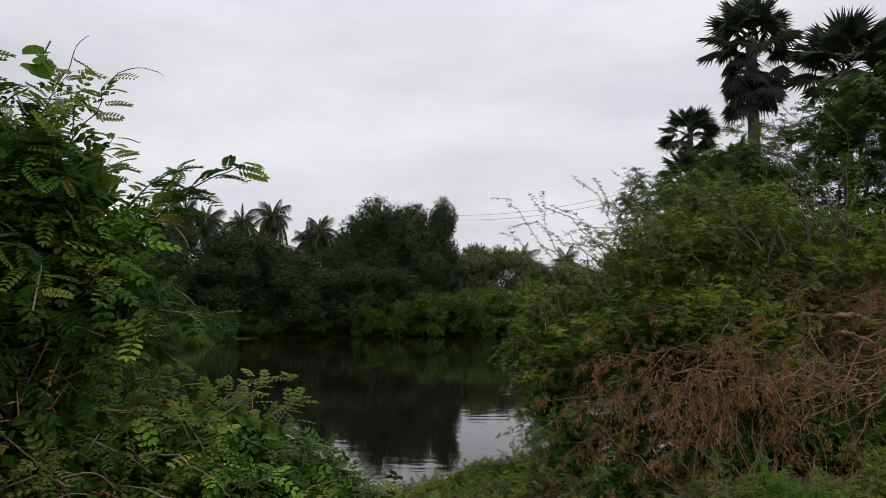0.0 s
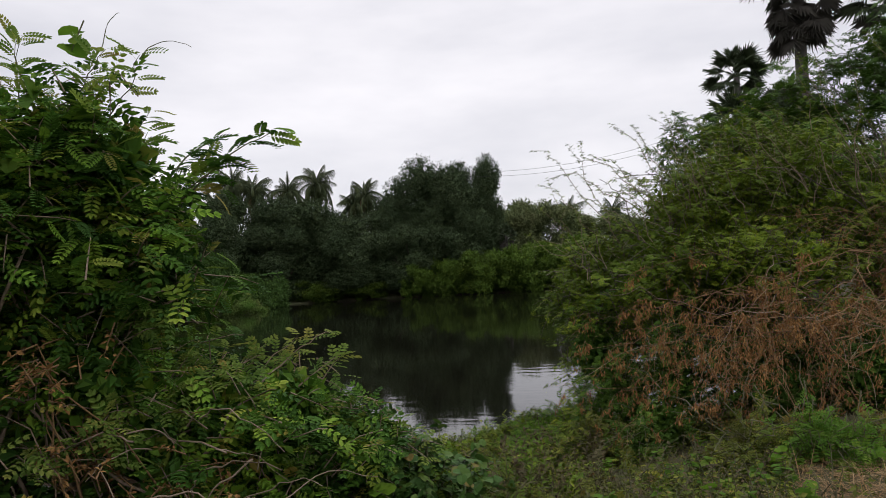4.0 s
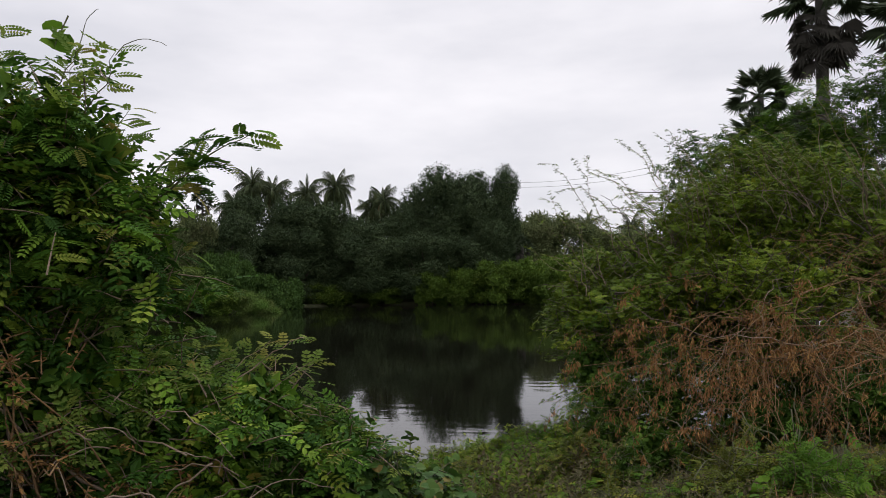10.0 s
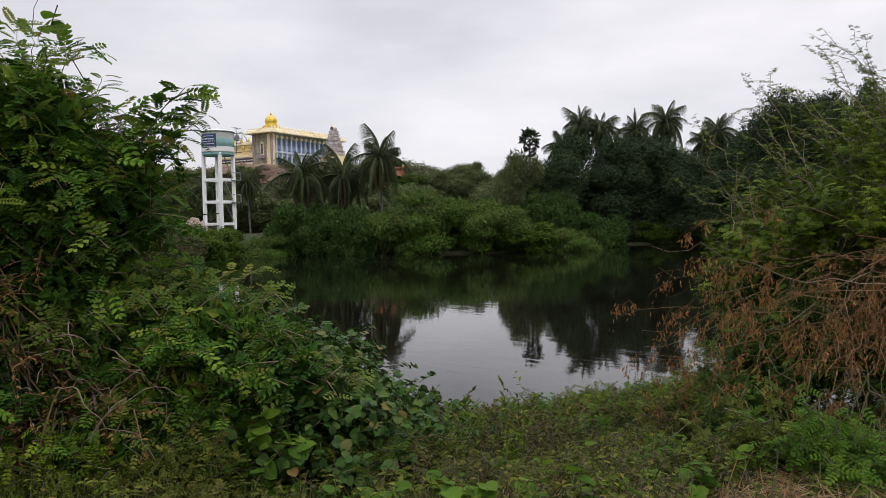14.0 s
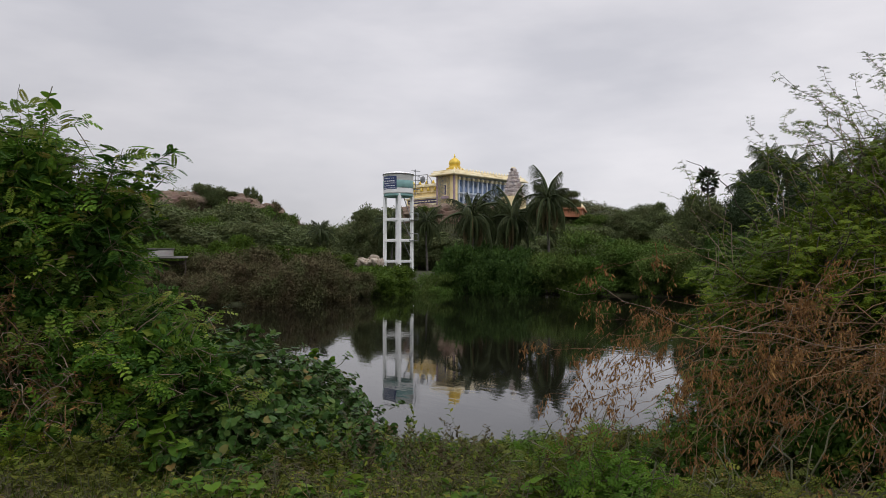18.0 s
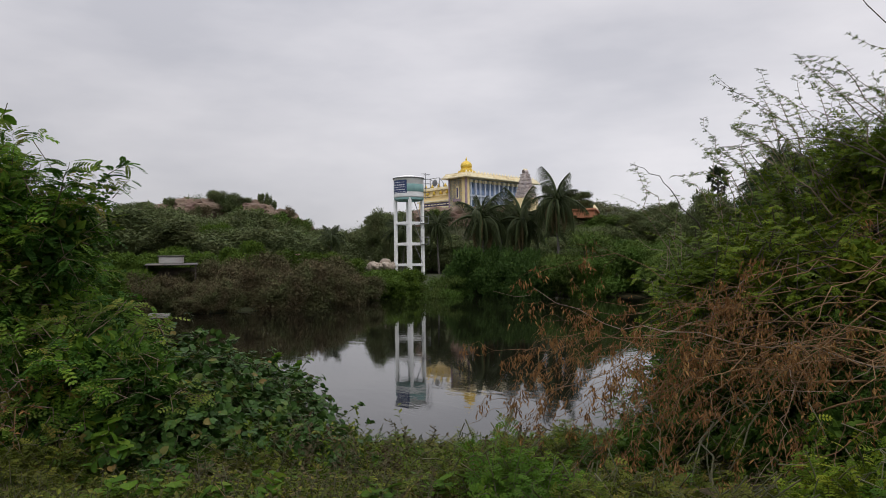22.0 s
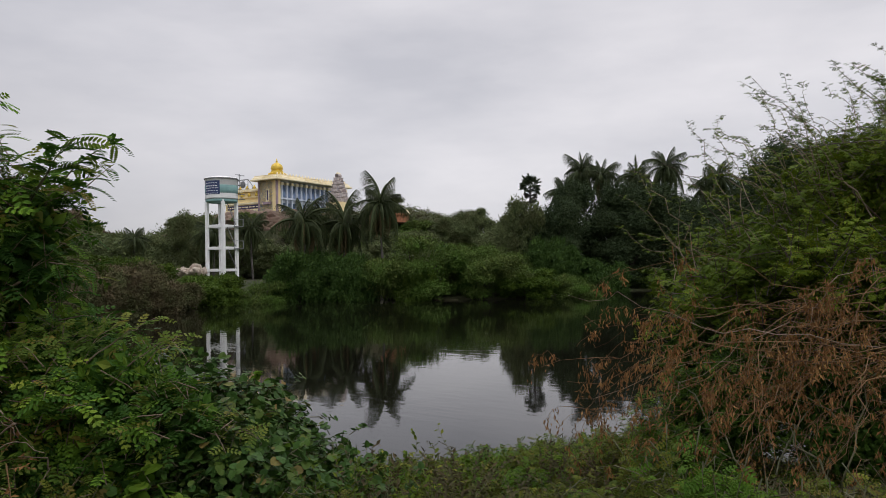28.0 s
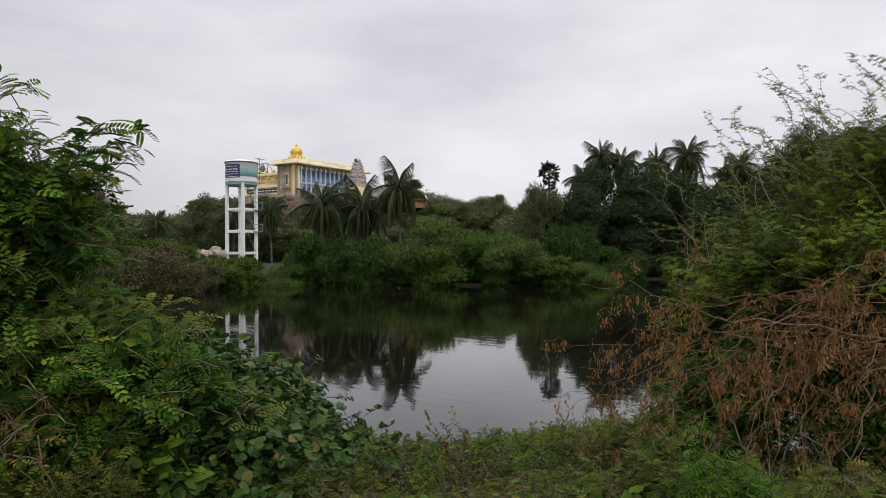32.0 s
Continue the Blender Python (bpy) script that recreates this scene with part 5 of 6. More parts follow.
def bush_parts(ob, blobs, twigs, length, per, size, template, mat, seed, base, stems, stem_mat, droop=0.3, shell=0.55, stem_r=0.016, spread=0.9, name="foliage", label="", rise=0.35, cluster=5, gather=0.16, core=0.25, tilt=0.3, inner=0):
    """Foliage over ellipsoid masses, gathered in tufts with gaps between, carried on stems that rise from the base points."""
    r = np.random.default_rng(seed)
    c, cd = blob_points(blobs, twigs // cluster, r, shell)
    weight = 0.45 + 1.5 * r.random(len(c)) ** 2
    k = r.choice(len(c), size=twigs, p=weight / weight.sum())
    p = c[k] + r.normal(scale=gather, size=(twigs, 3)) * (1, 1, 0.7)
    d = unit(cd[k] + r.normal(scale=0.55, size=(twigs, 3)))
    deep = r.random(twigs) < core
    p = p - d * (length * 0.35 + np.where(deep, r.uniform(0.15, 0.5, twigs), 0))[:, None]
    (v, f), ends = twig_leaves(p, unit(d + np.array([0, 0, rise])), length, per, size, template, r, droop, spread, tilt)
    if inner:
        b = np.asarray(blobs, float)
        j = r.integers(len(b), size=inner)
        q = b[j, :3] + unit(r.normal(size=(inner, 3))) * b[j, 3:] * r.uniform(0.15, 0.72, (inner, 1))
        v, f = join_arrays((v, f), leaf_cards(q, r.normal(size=q.shape), r.normal(size=q.shape), r.uniform(0.6, 1.1, inner) * size, (OVAL[0] * (1, 1.3, 1), OVAL[1])))
    part(name, mesh_from(name, v, f, mat), ob, label)
    tagged(part("twig_mass", tubes("twig_mass", ends, np.tile([0.006, 0.004, 0.002], (len(ends), 1)), stem_mat, 3), ob), kind="stuff")
    if stems:
        k = r.choice(len(p), size=stems, replace=False)
        b = np.asarray(base, float)[r.integers(len(base), size=stems)] + r.normal(scale=(0.12, 0.12, 0.0), size=(stems, 3))
        stem_parts(ob, wander(b, p[k], 9, 0.10, 0.10, r), np.linspace(stem_r, stem_r * 0.3, 9)[None] * r.uniform(0.6, 1.5, (stems, 1)), stem_mat)


def sprays(ob, starts, ends, n_leaf, size, template, mat, stem_mat, seed, sag=0.08, r0=0.010, name="spray_leaves", label="", droop=0.1, sway=0.05, first=0.35):
    """Shoots from starts to ends, with leaves along their outer part."""
    r = np.random.default_rng(seed)
    lines = wander(starts, ends, 10, sway, sag, r)
    stem_parts(ob, lines, np.linspace(r0, r0 * 0.25, 10)[None].repeat(len(lines), 0), stem_mat, "shoot")
    t = np.linspace(first, 1.0, n_leaf)
    pos = np.stack([np.stack([np.interp(t, np.linspace(0, 1, 10), ln[:, c]) for c in range(3)], 1) for ln in lines])
    way = unit(np.gradient(pos, axis=1))
    side = unit(np.cross(way, [0, 0, 1.0])) * np.where(np.arange(n_leaf) % 2, 1, -1)[None, :, None]
    along = unit(way * 0.6 + side * 0.8 + r.normal(scale=0.25, size=pos.shape) + np.array([0, 0, droop]))
    ups = unit(np.array([0, 0, 1.0]) + r.normal(scale=0.3, size=pos.shape))
    sz = size * r.uniform(0.7, 1.15, pos.shape[:2])
    v, f = leaf_cards(pos.reshape(-1, 3), along.reshape(-1, 3), ups.reshape(-1, 3), sz.ravel(), template)
    part(name, mesh_from(name, v, f, mat), ob, label)


def base_ring(x, y, n=6, rad=0.35):
    pts = [(x + rad * math.cos(k * 2.4), y + rad * math.sin(k * 2.4)) for k in range(n)]
    return [(px, py, gz(px, py) - 0.1) for px, py in pts]


# the tall shrub with feather leaves
LEFT = thing("tall_shrub", pose(0, 0, 0), "tall leafy shrub with feathered leaves and yellowing tips", "shrub")
UPPER = [(-1.85, 2.3, 3.74, 0.22, 0.24, 0.22), (-2.2, 2.25, 3.88, 0.28, 0.26, 0.16), (-2.55, 2.4, 3.5, 0.62, 0.60, 0.66), (-2.25, 2.95, 3.35, 0.38, 0.38, 0.60), (-3.3, 2.2, 3.4, 0.65, 0.65, 0.65), (-2.25, 2.3, 3.75, 0.34, 0.34, 0.38), (-3.1, 1.5, 3.2, 0.7, 0.6, 0.6), (-3.0, 2.7, 3.2, 0.55, 0.45, 0.55), (-2.9, 2.3, 2.7, 0.6, 0.5, 0.5), (-2.05, 2.75, 2.95, 0.35, 0.4, 0.4), (-1.98, 2.85, 3.3, 0.30, 0.32, 0.5), (-3.9, 2.4, 3.0, 0.7, 0.8, 0.9), (-3.6, 3.2, 2.6, 0.7, 0.6, 0.8)]
bush_parts(LEFT, UPPER, 760, 0.32, 7, 0.165, PINNATE, M_PINNATE, 11, base_ring(-2.6, 2.5), 30, M_TWIG, stem_r=0.020, inner=5200)
bush_parts(LEFT, UPPER, 820, 0.32, 6, 0.165, PINNATE_LONG, M_PINNATE, 19, base_ring(-2.6, 2.5), 0, M_TWIG, name="long_foliage", rise=0.6, droop=0.15)
sprays(LEFT, [(-1.95, 2.8, 3.35), (-1.95, 2.8, 3.4), (-2.1, 3.05, 3.6), (-2.0, 2.9, 3.4)],
       [(-1.09, 2.82, 3.98), (-1.40, 2.85, 3.82), (-1.82, 3.5, 4.10), (-1.75, 3.2, 3.75)], 17, 0.21, PINNATE_LONG, M_PINNATE, M_STEM, 5, name="long_leaves", label="arching shoot of feathered leaves", sway=0.03)
sprays(LEFT, [(-2.0, 2.2, 3.7), (-2.2, 2.2, 3.8), (-2.3, 2.9, 3.7), (-2.4, 2.2, 3.9), (-2.8, 2.1, 3.9), (-2.05, 2.6, 3.7), (-2.3, 2.5, 3.9), (-2.15, 2.35, 3.8), (-1.95, 2.5, 3.6), (-2.5, 2.4, 3.9), (-2.0, 3.3, 3.7)],
       [(-1.50, 2.02, 4.28), (-1.75, 2.1, 4.36), (-2.2, 3.3, 4.10), (-2.2, 2.0, 4.45), (-2.75, 1.9, 4.5), (-1.80, 2.6, 4.12), (-2.1, 2.5, 4.40), (-1.9, 2.2, 4.2), (-1.7, 2.4, 3.95), (-2.45, 2.3, 4.55), (-1.85, 3.4, 3.92)], 11, 0.15, PINNATE_LONG, M_PINNATE_TOP, M_STEM, 6, r0=0.006, name="young_leaves", label="pale yellow-green shoots at the top", sway=0.07)
TENDRIL = wander([(-1.50, 2.02, 4.26), (-1.78, 2.1, 4.35)], [(-1.22, 2.05, 4.30), (-1.66, 2.1, 4.55)], 10, 0.05, 0.25, np.random.default_rng(3))
stem_parts(LEFT, TENDRIL, np.linspace(0.003, 0.0015, 10)[None].repeat(2, 0), M_STEM, "tendril")
bush_parts(LEFT, [(-2.35, 2.2, 4.15, 0.35, 0.35, 0.25), (-2.9, 2.0, 4.1, 0.5, 0.5, 0.3), (-2.15, 2.25, 4.08, 0.25, 0.25, 0.2)], 56, 0.2, 4, 0.115, HEART, M_BRIGHT, 14, base_ring(-2.6, 2.5), 0, M_STEM, name="vine_leaves", label="broad bright vine leaves among the top shoots", cluster=2)

# the low shrub before it
LOW = thing("low_shrub", pose(0, 0, 0), "low spreading shrub with small yellow-green feather leaves", "shrub")
LOWER = [(-1.45, 3.0, 2.15, 0.42, 0.40, 0.40), (-1.22, 3.3, 2.15, 0.30, 0.34, 0.38), (-2.0, 2.7, 2.0, 0.60, 0.55, 0.55), (-1.35, 3.1, 1.65, 0.45, 0.40, 0.40), (-2.8, 2.2, 2.1, 0.75, 0.65, 0.75), (-1.7, 2.7, 1.6, 0.55, 0.4, 0.4), (-2.5, 2.9, 1.9, 0.5, 0.5, 0.5), (-3.6, 2.6, 1.7, 0.8, 0.8, 0.7), (-0.78, 3.5, 1.85, 0.28, 0.28, 0.30), (-2.2, 2.5, 2.5, 0.5, 0.45, 0.4), (-1.75, 2.9, 2.2, 0.4, 0.4, 0.35), (-1.1, 3.1, 1.45, 0.42, 0.40, 0.35), (-1.6, 2.4, 1.4, 0.5, 0.4, 0.35), (-2.4, 1.9, 1.6, 0.6, 0.5, 0.5), (-2.35, 3.3, 2.15, 0.5, 0.5, 0.5), (-2.1, 3.5, 1.75, 0.5, 0.5, 0.45)]
bush_parts(LOW, LOWER, 1050, 0.25, 6, 0.14, PINNATE, M_PINNATE, 12, base_ring(-1.8, 2.8, 8, 0.5), 60, M_TWIG, stem_r=0.013, cluster=14, gather=0.12, inner=10000)
bush_parts(LOW, [(-2.05, 2.1, 2.6, 0.35, 0.3, 0.5), (-1.9, 2.2, 1.85, 0.5, 0.35, 0.4), (-1.5, 2.5, 1.7, 0.4, 0.3, 0.3)], 130, 0.24, 8, 0.05, OVAL, M_DEADLEAF, 24, base_ring(-1.9, 2.3, 5, 0.4), 16, M_DEADTWIG, stem_r=0.010, name="withered_foliage", label="brown withered leaves on old canes", shell=0.3, cluster=10, gather=0.10)
bush_parts(LOW, LOWER, 300, 0.26, 6, 0.12, PINNATE, M_PINNATE_TOP, 20, base_ring(-1.8, 2.8, 8, 0.5), 0, M_TWIG, name="pale_foliage", label="smaller yellow-green leaves on the outer twigs", shell=0.8, cluster=6, gather=0.10, core=0.0)
sprays(LOW, [(-1.4, 3.0, 2.3), (-1.25, 3.2, 2.25), (-1.6, 2.9, 2.3), (-1.2, 3.3, 2.1), (-1.9, 2.7, 2.3), (-1.2, 3.3, 2.0), (-2.2, 2.5, 2.3), (-1.5, 2.95, 2.2)],
       [(-0.97, 3.4, 2.66), (-0.92, 3.42, 2.5), (-1.35, 3.15, 2.62), (-0.85, 3.5, 2.2), (-1.7, 2.75, 2.6), (-0.9, 3.6, 2.0), (-2.2, 2.6, 2.75), (-1.15, 3.2, 2.66)], 13, 0.115, PINNATE, M_PINNATE_TOP, M_TWIG, 15, r0=0.007, name="young_leaves", label="yellowing leaves at the shoot tips")


def bare_canes(ob, n, seed, lo, hi, z0, z1):
    """Pale bare canes that arch low through the foliage."""
    r = np.random.default_rng(seed)
    a = np.stack([r.uniform(lo[0], hi[0], n), r.uniform(lo[1], hi[1], n), r.uniform(z0, z1, n)], 1)
    ang = r.uniform(0, 6.28, n)
    ln = r.uniform(0.4, 1.3, n)
    b = a + np.stack([ln * np.cos(ang), 0.5 * ln * np.sin(ang), r.uniform(-0.5, 0.3, n)], 1)
    a[:, 2], b[:, 2] = np.maximum(a[:, 2], 1.35), np.maximum(b[:, 2], 1.3)
    stem_parts(ob, wander(a, b, 10, 0.07, 0.16, r), np.linspace(0.006, 0.002, 10)[None] * r.uniform(0.6, 1.3, (n, 1)), M_TWIG, "bare_cane")


bare_canes(LOW, 44, 16, (-2.9, 2.0), (-1.1, 2.6), 1.4, 2.4)
PLANT = thing("bright_vine", pose(0, 0, 0), "bright green broad-leaved vine seedling in the weeds", "plant")
bush_parts(PLANT, [(-0.45, 3.0, 1.52, 0.10, 0.10, 0.20), (-0.55, 3.05, 1.35, 0.16, 0.14, 0.12)], 12, 0.14, 4, 0.11, HEART, M_BRIGHT, 17, base_ring(-0.5, 3.0, 3, 0.05), 5, M_STEM, stem_r=0.006, cluster=1, gather=0.05, core=0)

# the mound of creeper beyond
CREEP = thing("creeper_mound", pose(0, 0, 0), "mound of broad-leaved creeper smothering a bush by the water", "creeper")
MOUND = [(-1.5, 4.1, 1.6, 0.48, 0.48, 0.46), (-1.9, 4.7, 1.45, 0.60, 0.55, 0.50), (-2.5, 5.3, 1.25, 0.62, 0.55, 0.50), (-3.1, 5.8, 1.10, 0.55, 0.50, 0.45), (-1.25, 4.3, 1.1, 0.50, 0.50, 0.45), (-1.8, 4.9, 0.9, 0.60, 0.50, 0.45), (-2.5, 5.5, 0.7, 0.65, 0.50, 0.45), (-2.5, 4.3, 1.6, 0.8, 0.7, 0.6), (-3.3, 5.2, 1.1, 0.8, 0.6, 0.5), (-0.65, 3.6, 1.4, 0.42, 0.42, 0.38), (-0.25, 3.6, 1.2, 0.4, 0.4, 0.32), (-0.95, 3.9, 1.5, 0.45, 0.45, 0.42), (-0.5, 4.2, 1.15, 0.45, 0.45, 0.38), (-0.9, 5.0, 0.95, 0.5, 0.5, 0.45), (-1.7, 5.6, 0.85, 0.5, 0.5, 0.5)]
bush_parts(CREEP, MOUND, 3700, 0.20, 6, 0.068, HEART, M_CREEPER, 13, base_ring(-2.2, 4.6, 6, 0.6), 24, M_STEM, spread=1.1, shell=0.8, rise=0.1, cluster=3, gather=0.14, core=0.35, tilt=1.0, inner=5000)
sprays(CREEP, [(-3.1, 5.9, 1.3), (-3.0, 6.0, 1.0), (-1.2, 4.5, 1.3), (-2.6, 5.4, 1.6)], [(-3.05, 6.05, 1.68), (-2.85, 6.1, 1.35), (-0.85, 4.5, 1.5), (-2.5, 5.5, 1.9)], 14, 0.085, HEART, M_BRIGHT, M_STEM, 18, name="tip_leaves", label="bright climbing tips")

# the fallen thorn tree: green behind, brown and dead in front
THORN = thing("thorn_thicket", pose(0, 0, 0), "fallen thorn tree with feathery green top and brown dead branches", "thorn bush")
GREEN = [(1.15, 9.5, 2.65, 0.70, 0.8, 0.58), (1.9, 9.5, 3.2, 0.75, 0.8, 0.68), (2.8, 9.5, 3.5, 0.9, 0.9, 0.75), (3.8, 9.4, 3.6, 1.0, 0.9, 0.8), (5.0, 9.9, 3.6, 1.2, 1.0, 0.8), (2.7, 9.1, 2.5, 0.8, 0.7, 0.7), (3.7, 8.8, 2.7, 1.0, 0.7, 0.8), (2.2, 10.4, 2.8, 1.0, 1.0, 0.9), (0.85, 10.3, 2.3, 0.6, 0.8, 0.6),
         (4.8, 8.8, 2.6, 0.8, 0.7, 0.7), (1.3, 11.0, 1.5, 0.8, 0.8, 0.85), (3.2, 9.8, 4.0, 0.9, 0.8, 0.55), (1.8, 8.4, 2.75, 0.6, 0.5, 0.42), (2.7, 8.1, 2.85, 0.7, 0.5, 0.40), (3.4, 8.2, 2.9, 0.5, 0.5, 0.40), (1.1, 10.4, 3.05, 0.55, 0.6, 0.5), (2.4, 10.8, 3.9, 0.65, 0.7, 0.55), (3.3, 11.0, 4.4, 0.75, 0.8, 0.6), (4.3, 11.0, 4.5, 0.9, 0.8, 0.6)]
bush_parts(THORN, GREEN, 3100, 0.40, 7, 0.105, FEATHER, M_FEATHER, 21, base_ring(4.2, 9.2, 8, 0.6), 60, M_BARK, stem_r=0.018, droop=0.30, cluster=9, gather=0.17, core=0.35, inner=9000)


def top_sprigs(ob, n, seed):
    """Thin arching sprigs with small leaves that stand out of the green mass."""
    r = np.random.default_rng(seed)
    x = 0.6 + 5.0 * r.random(n) ** 0.8
    crest = np.interp(x, (0.6, 1.9, 2.8, 5.2), (2.9, 3.6, 4.1, 4.2))
    a = np.stack([x, r.uniform(8.7, 10.4, n), crest - r.uniform(0.1, 0.5, n)], 1)
    b = a + np.stack([r.uniform(-1.0, 0.3, n), r.uniform(-0.7, 0.5, n), r.uniform(0.4, 1.25, n)], 1)
    sprays(ob, a, b, 30, 0.062, FEATHER, M_FEATHER, M_TWIG, seed, 0.10, 0.006, "sprig_leaves", "", -0.1, 0.13, 0.15)


top_sprigs(THORN, 95, 31)


def hanging_pods(ob, lines, count, r, lo=0.03, hi=0.065, name="withered_foliage"):
    """Withered leaves that hang in strands from twigs."""
    k, j = r.integers(len(lines), size=count), r.integers(2, lines.shape[1], size=count)
    per = 6
    n = count * per
    drop = (np.tile(np.arange(per), count) / per * np.repeat(r.uniform(0.03, 0.16, count), per))[:, None]
    pos = np.repeat(lines[k, j], per, 0) + r.normal(scale=0.014, size=(n, 3)) - drop * (0, 0, 1) + drop * np.repeat(r.normal(scale=0.35, size=(count, 3)), per, 0)
    pos[:, 2] = np.maximum(pos[:, 2], 1.0)
    along = unit(np.array([0, 0, -1.0]) + r.normal(scale=0.40, size=(n, 3)))
    v, f = leaf_cards(pos, along, r.normal(size=(n, 3)), r.uniform(lo, hi, n), (OVAL[0] * (1, 0.6, 1), OVAL[1]))
    tagged(part(name, mesh_from(name, v, f, M_DEADLEAF), ob, "withered tan hanging leaves"), kind="stuff")


def thorn_branch(ob, start, end, seed, r0, sag, leafy, name="dead_branch", m=9, reach=0.4, sway=0.10):
    """One arching dead branch with zigzag side twigs and withered hanging leaves."""
    r = np.random.default_rng(seed)
    line = wander([start], [end], 18, sway, sag, r)
    line[0, 1:-1] += r.normal(scale=0.012, size=(16, 3))
    br = part(name, tubes(name, line, np.linspace(r0, r0 * 0.25, 18)[None], M_DEADTWIG if seed % 7 else M_TWIG, 5), ob)
    k = r.integers(5, 18, size=m)
    at = line[0, k]
    out = unit(np.array(end) - np.array(start))[None] * r.uniform(0.1, 1.0, (m, 1)) * reach + r.normal(scale=0.35 * reach, size=(m, 3))
    out[:, 2] -= r.uniform(0.0, 0.5, m) * reach
    tw = wander(at, at + out, 7, 0.14, 0.08, r)
    tagged(part("twig_mass", tubes("twig_mass", tw, np.tile(np.linspace(r0 * 0.30, 0.0015, 7), (m, 1)), M_DEADTWIG, 3), br), kind="stuff")
    if leafy:
        hanging_pods(br, tw, int(leafy * m), r)


def dead_front(ob):
    """The fallen crown: long branches that sweep from the broken trunk towards the water, and strands that droop from the green."""
    r = np.random.default_rng(33)
    root = np.array((4.3, 7.9, 2.55))
    for k in range(3):
        line = wander([(6.0 + 0.3 * k, 8.2, 2.0 + 0.2 * k)], [(3.3 + 0.3 * k, r.uniform(6.9, 7.3), r.uniform(1.8, 2.2))], 16, 0.05, 0.07, r)
        part("limb", tubes("limb", line, np.linspace(0.020, 0.008, 16)[None], M_DEADTWIG, 7), ob, "thick brown fallen limb")
    for k in range(14):
        u = ((k + 0.5) / 14) ** 1.2
        start = root + (-1.5 + 2.4 * u, r.uniform(-0.5, 0.3), r.uniform(-0.4, 0.45))
        x = 1.2 + 2.4 * u + r.uniform(-0.3, 0.3)
        tip = (x, 6.35 - 0.25 * (x - 1.2) + r.uniform(-0.5, 0.4), max(r.uniform(1.15, 1.9), 1.2))
        thorn_branch(ob, start, tip, 500 + k, r.uniform(0.004, 0.007), r.uniform(0.04, 0.20), 2.6 if u < 0.5 else 1.2, "weeping_branch", 11, 0.45, 0.09)
    for k in range(12):
        u = r.random() ** 0.75
        start = (1.8 + 2.6 * u, r.uniform(7.2, 7.9), r.uniform(2.1, 3.1))
        end = (start[0] + r.uniform(-0.9, 0.35), r.uniform(5.6, 6.7), r.uniform(1.15, 1.5) + 0.15 * u)
        thorn_branch(ob, start, end, 600 + k, r.uniform(0.004, 0.008), r.uniform(0.05, 0.22), 2.6, "drooping_branch", 8)
    for k in range(24):
        start = (r.uniform(5.6, 8.4), r.uniform(8.6, 10.2), r.uniform(2.7, 3.6))
        end = (start[0] - r.uniform(1.6, 3.6), r.uniform(7.5, 8.6), r.uniform(2.6, 3.7))
        thorn_branch(ob, start, end, 660 + k, r.uniform(0.005, 0.011), r.uniform(-0.02, 0.08), 0.8 * (k % 2), "bare_branch", 10, 0.5)
    for k, e in enumerate(((1.00, 6.1, 2.74), (0.75, 6.9, 2.5), (0.65, 6.2, 2.08), (1.0, 6.2, 1.75), (0.7, 6.6, 1.9), (1.5, 6.4, 2.95), (1.9, 5.8, 2.3), (0.4, 7.4, 1.6), (1.5, 6.0, 1.35))):
        thorn_branch(ob, (4.2 + 0.14 * k, 7.4 + 0.05 * k, 2.0 + 0.07 * k), e, 700 + k, 0.007, 0.05, 5, "long_branch", 14, 0.4, 0.075)
    shoots = [[(4.6, 8.0, 3.6), (3.58, 7.5, 5.3)], [(4.2, 8.0, 3.5), (2.55, 7.6, 4.0)], [(1.6, 8.6, 3.3), (1.12, 8.0, 4.08)]]
    for a, b in shoots:
        part("bare_shoot", tubes("bare_shoot", wander([a], [b], 12, 0.06, 0.10, r), np.linspace(0.007, 0.003, 12)[None], M_BARK, 5), ob)


dead_front(THORN)
bush_parts(THORN, [(2.5, 7.5, 2.2, 0.5, 0.35, 0.5), (3.1, 7.4, 2.2, 0.6, 0.35, 0.5), (3.8, 7.5, 2.2, 0.6, 0.4, 0.5), (2.6, 7.1, 1.6, 0.5, 0.35, 0.3), (3.4, 7.1, 1.7, 0.6, 0.35, 0.3), (4.3, 7.5, 2.1, 0.6, 0.4, 0.5)], 170, 0.26, 9, 0.045, OVAL, M_DEADLEAF, 27, base_ring(3.4, 7.8, 6, 0.5), 0, M_DEADTWIG, droop=0.4, name="withered_foliage", label="rusty brown withered foliage", shell=0.3, rise=0.0, cluster=14, gather=0.09)
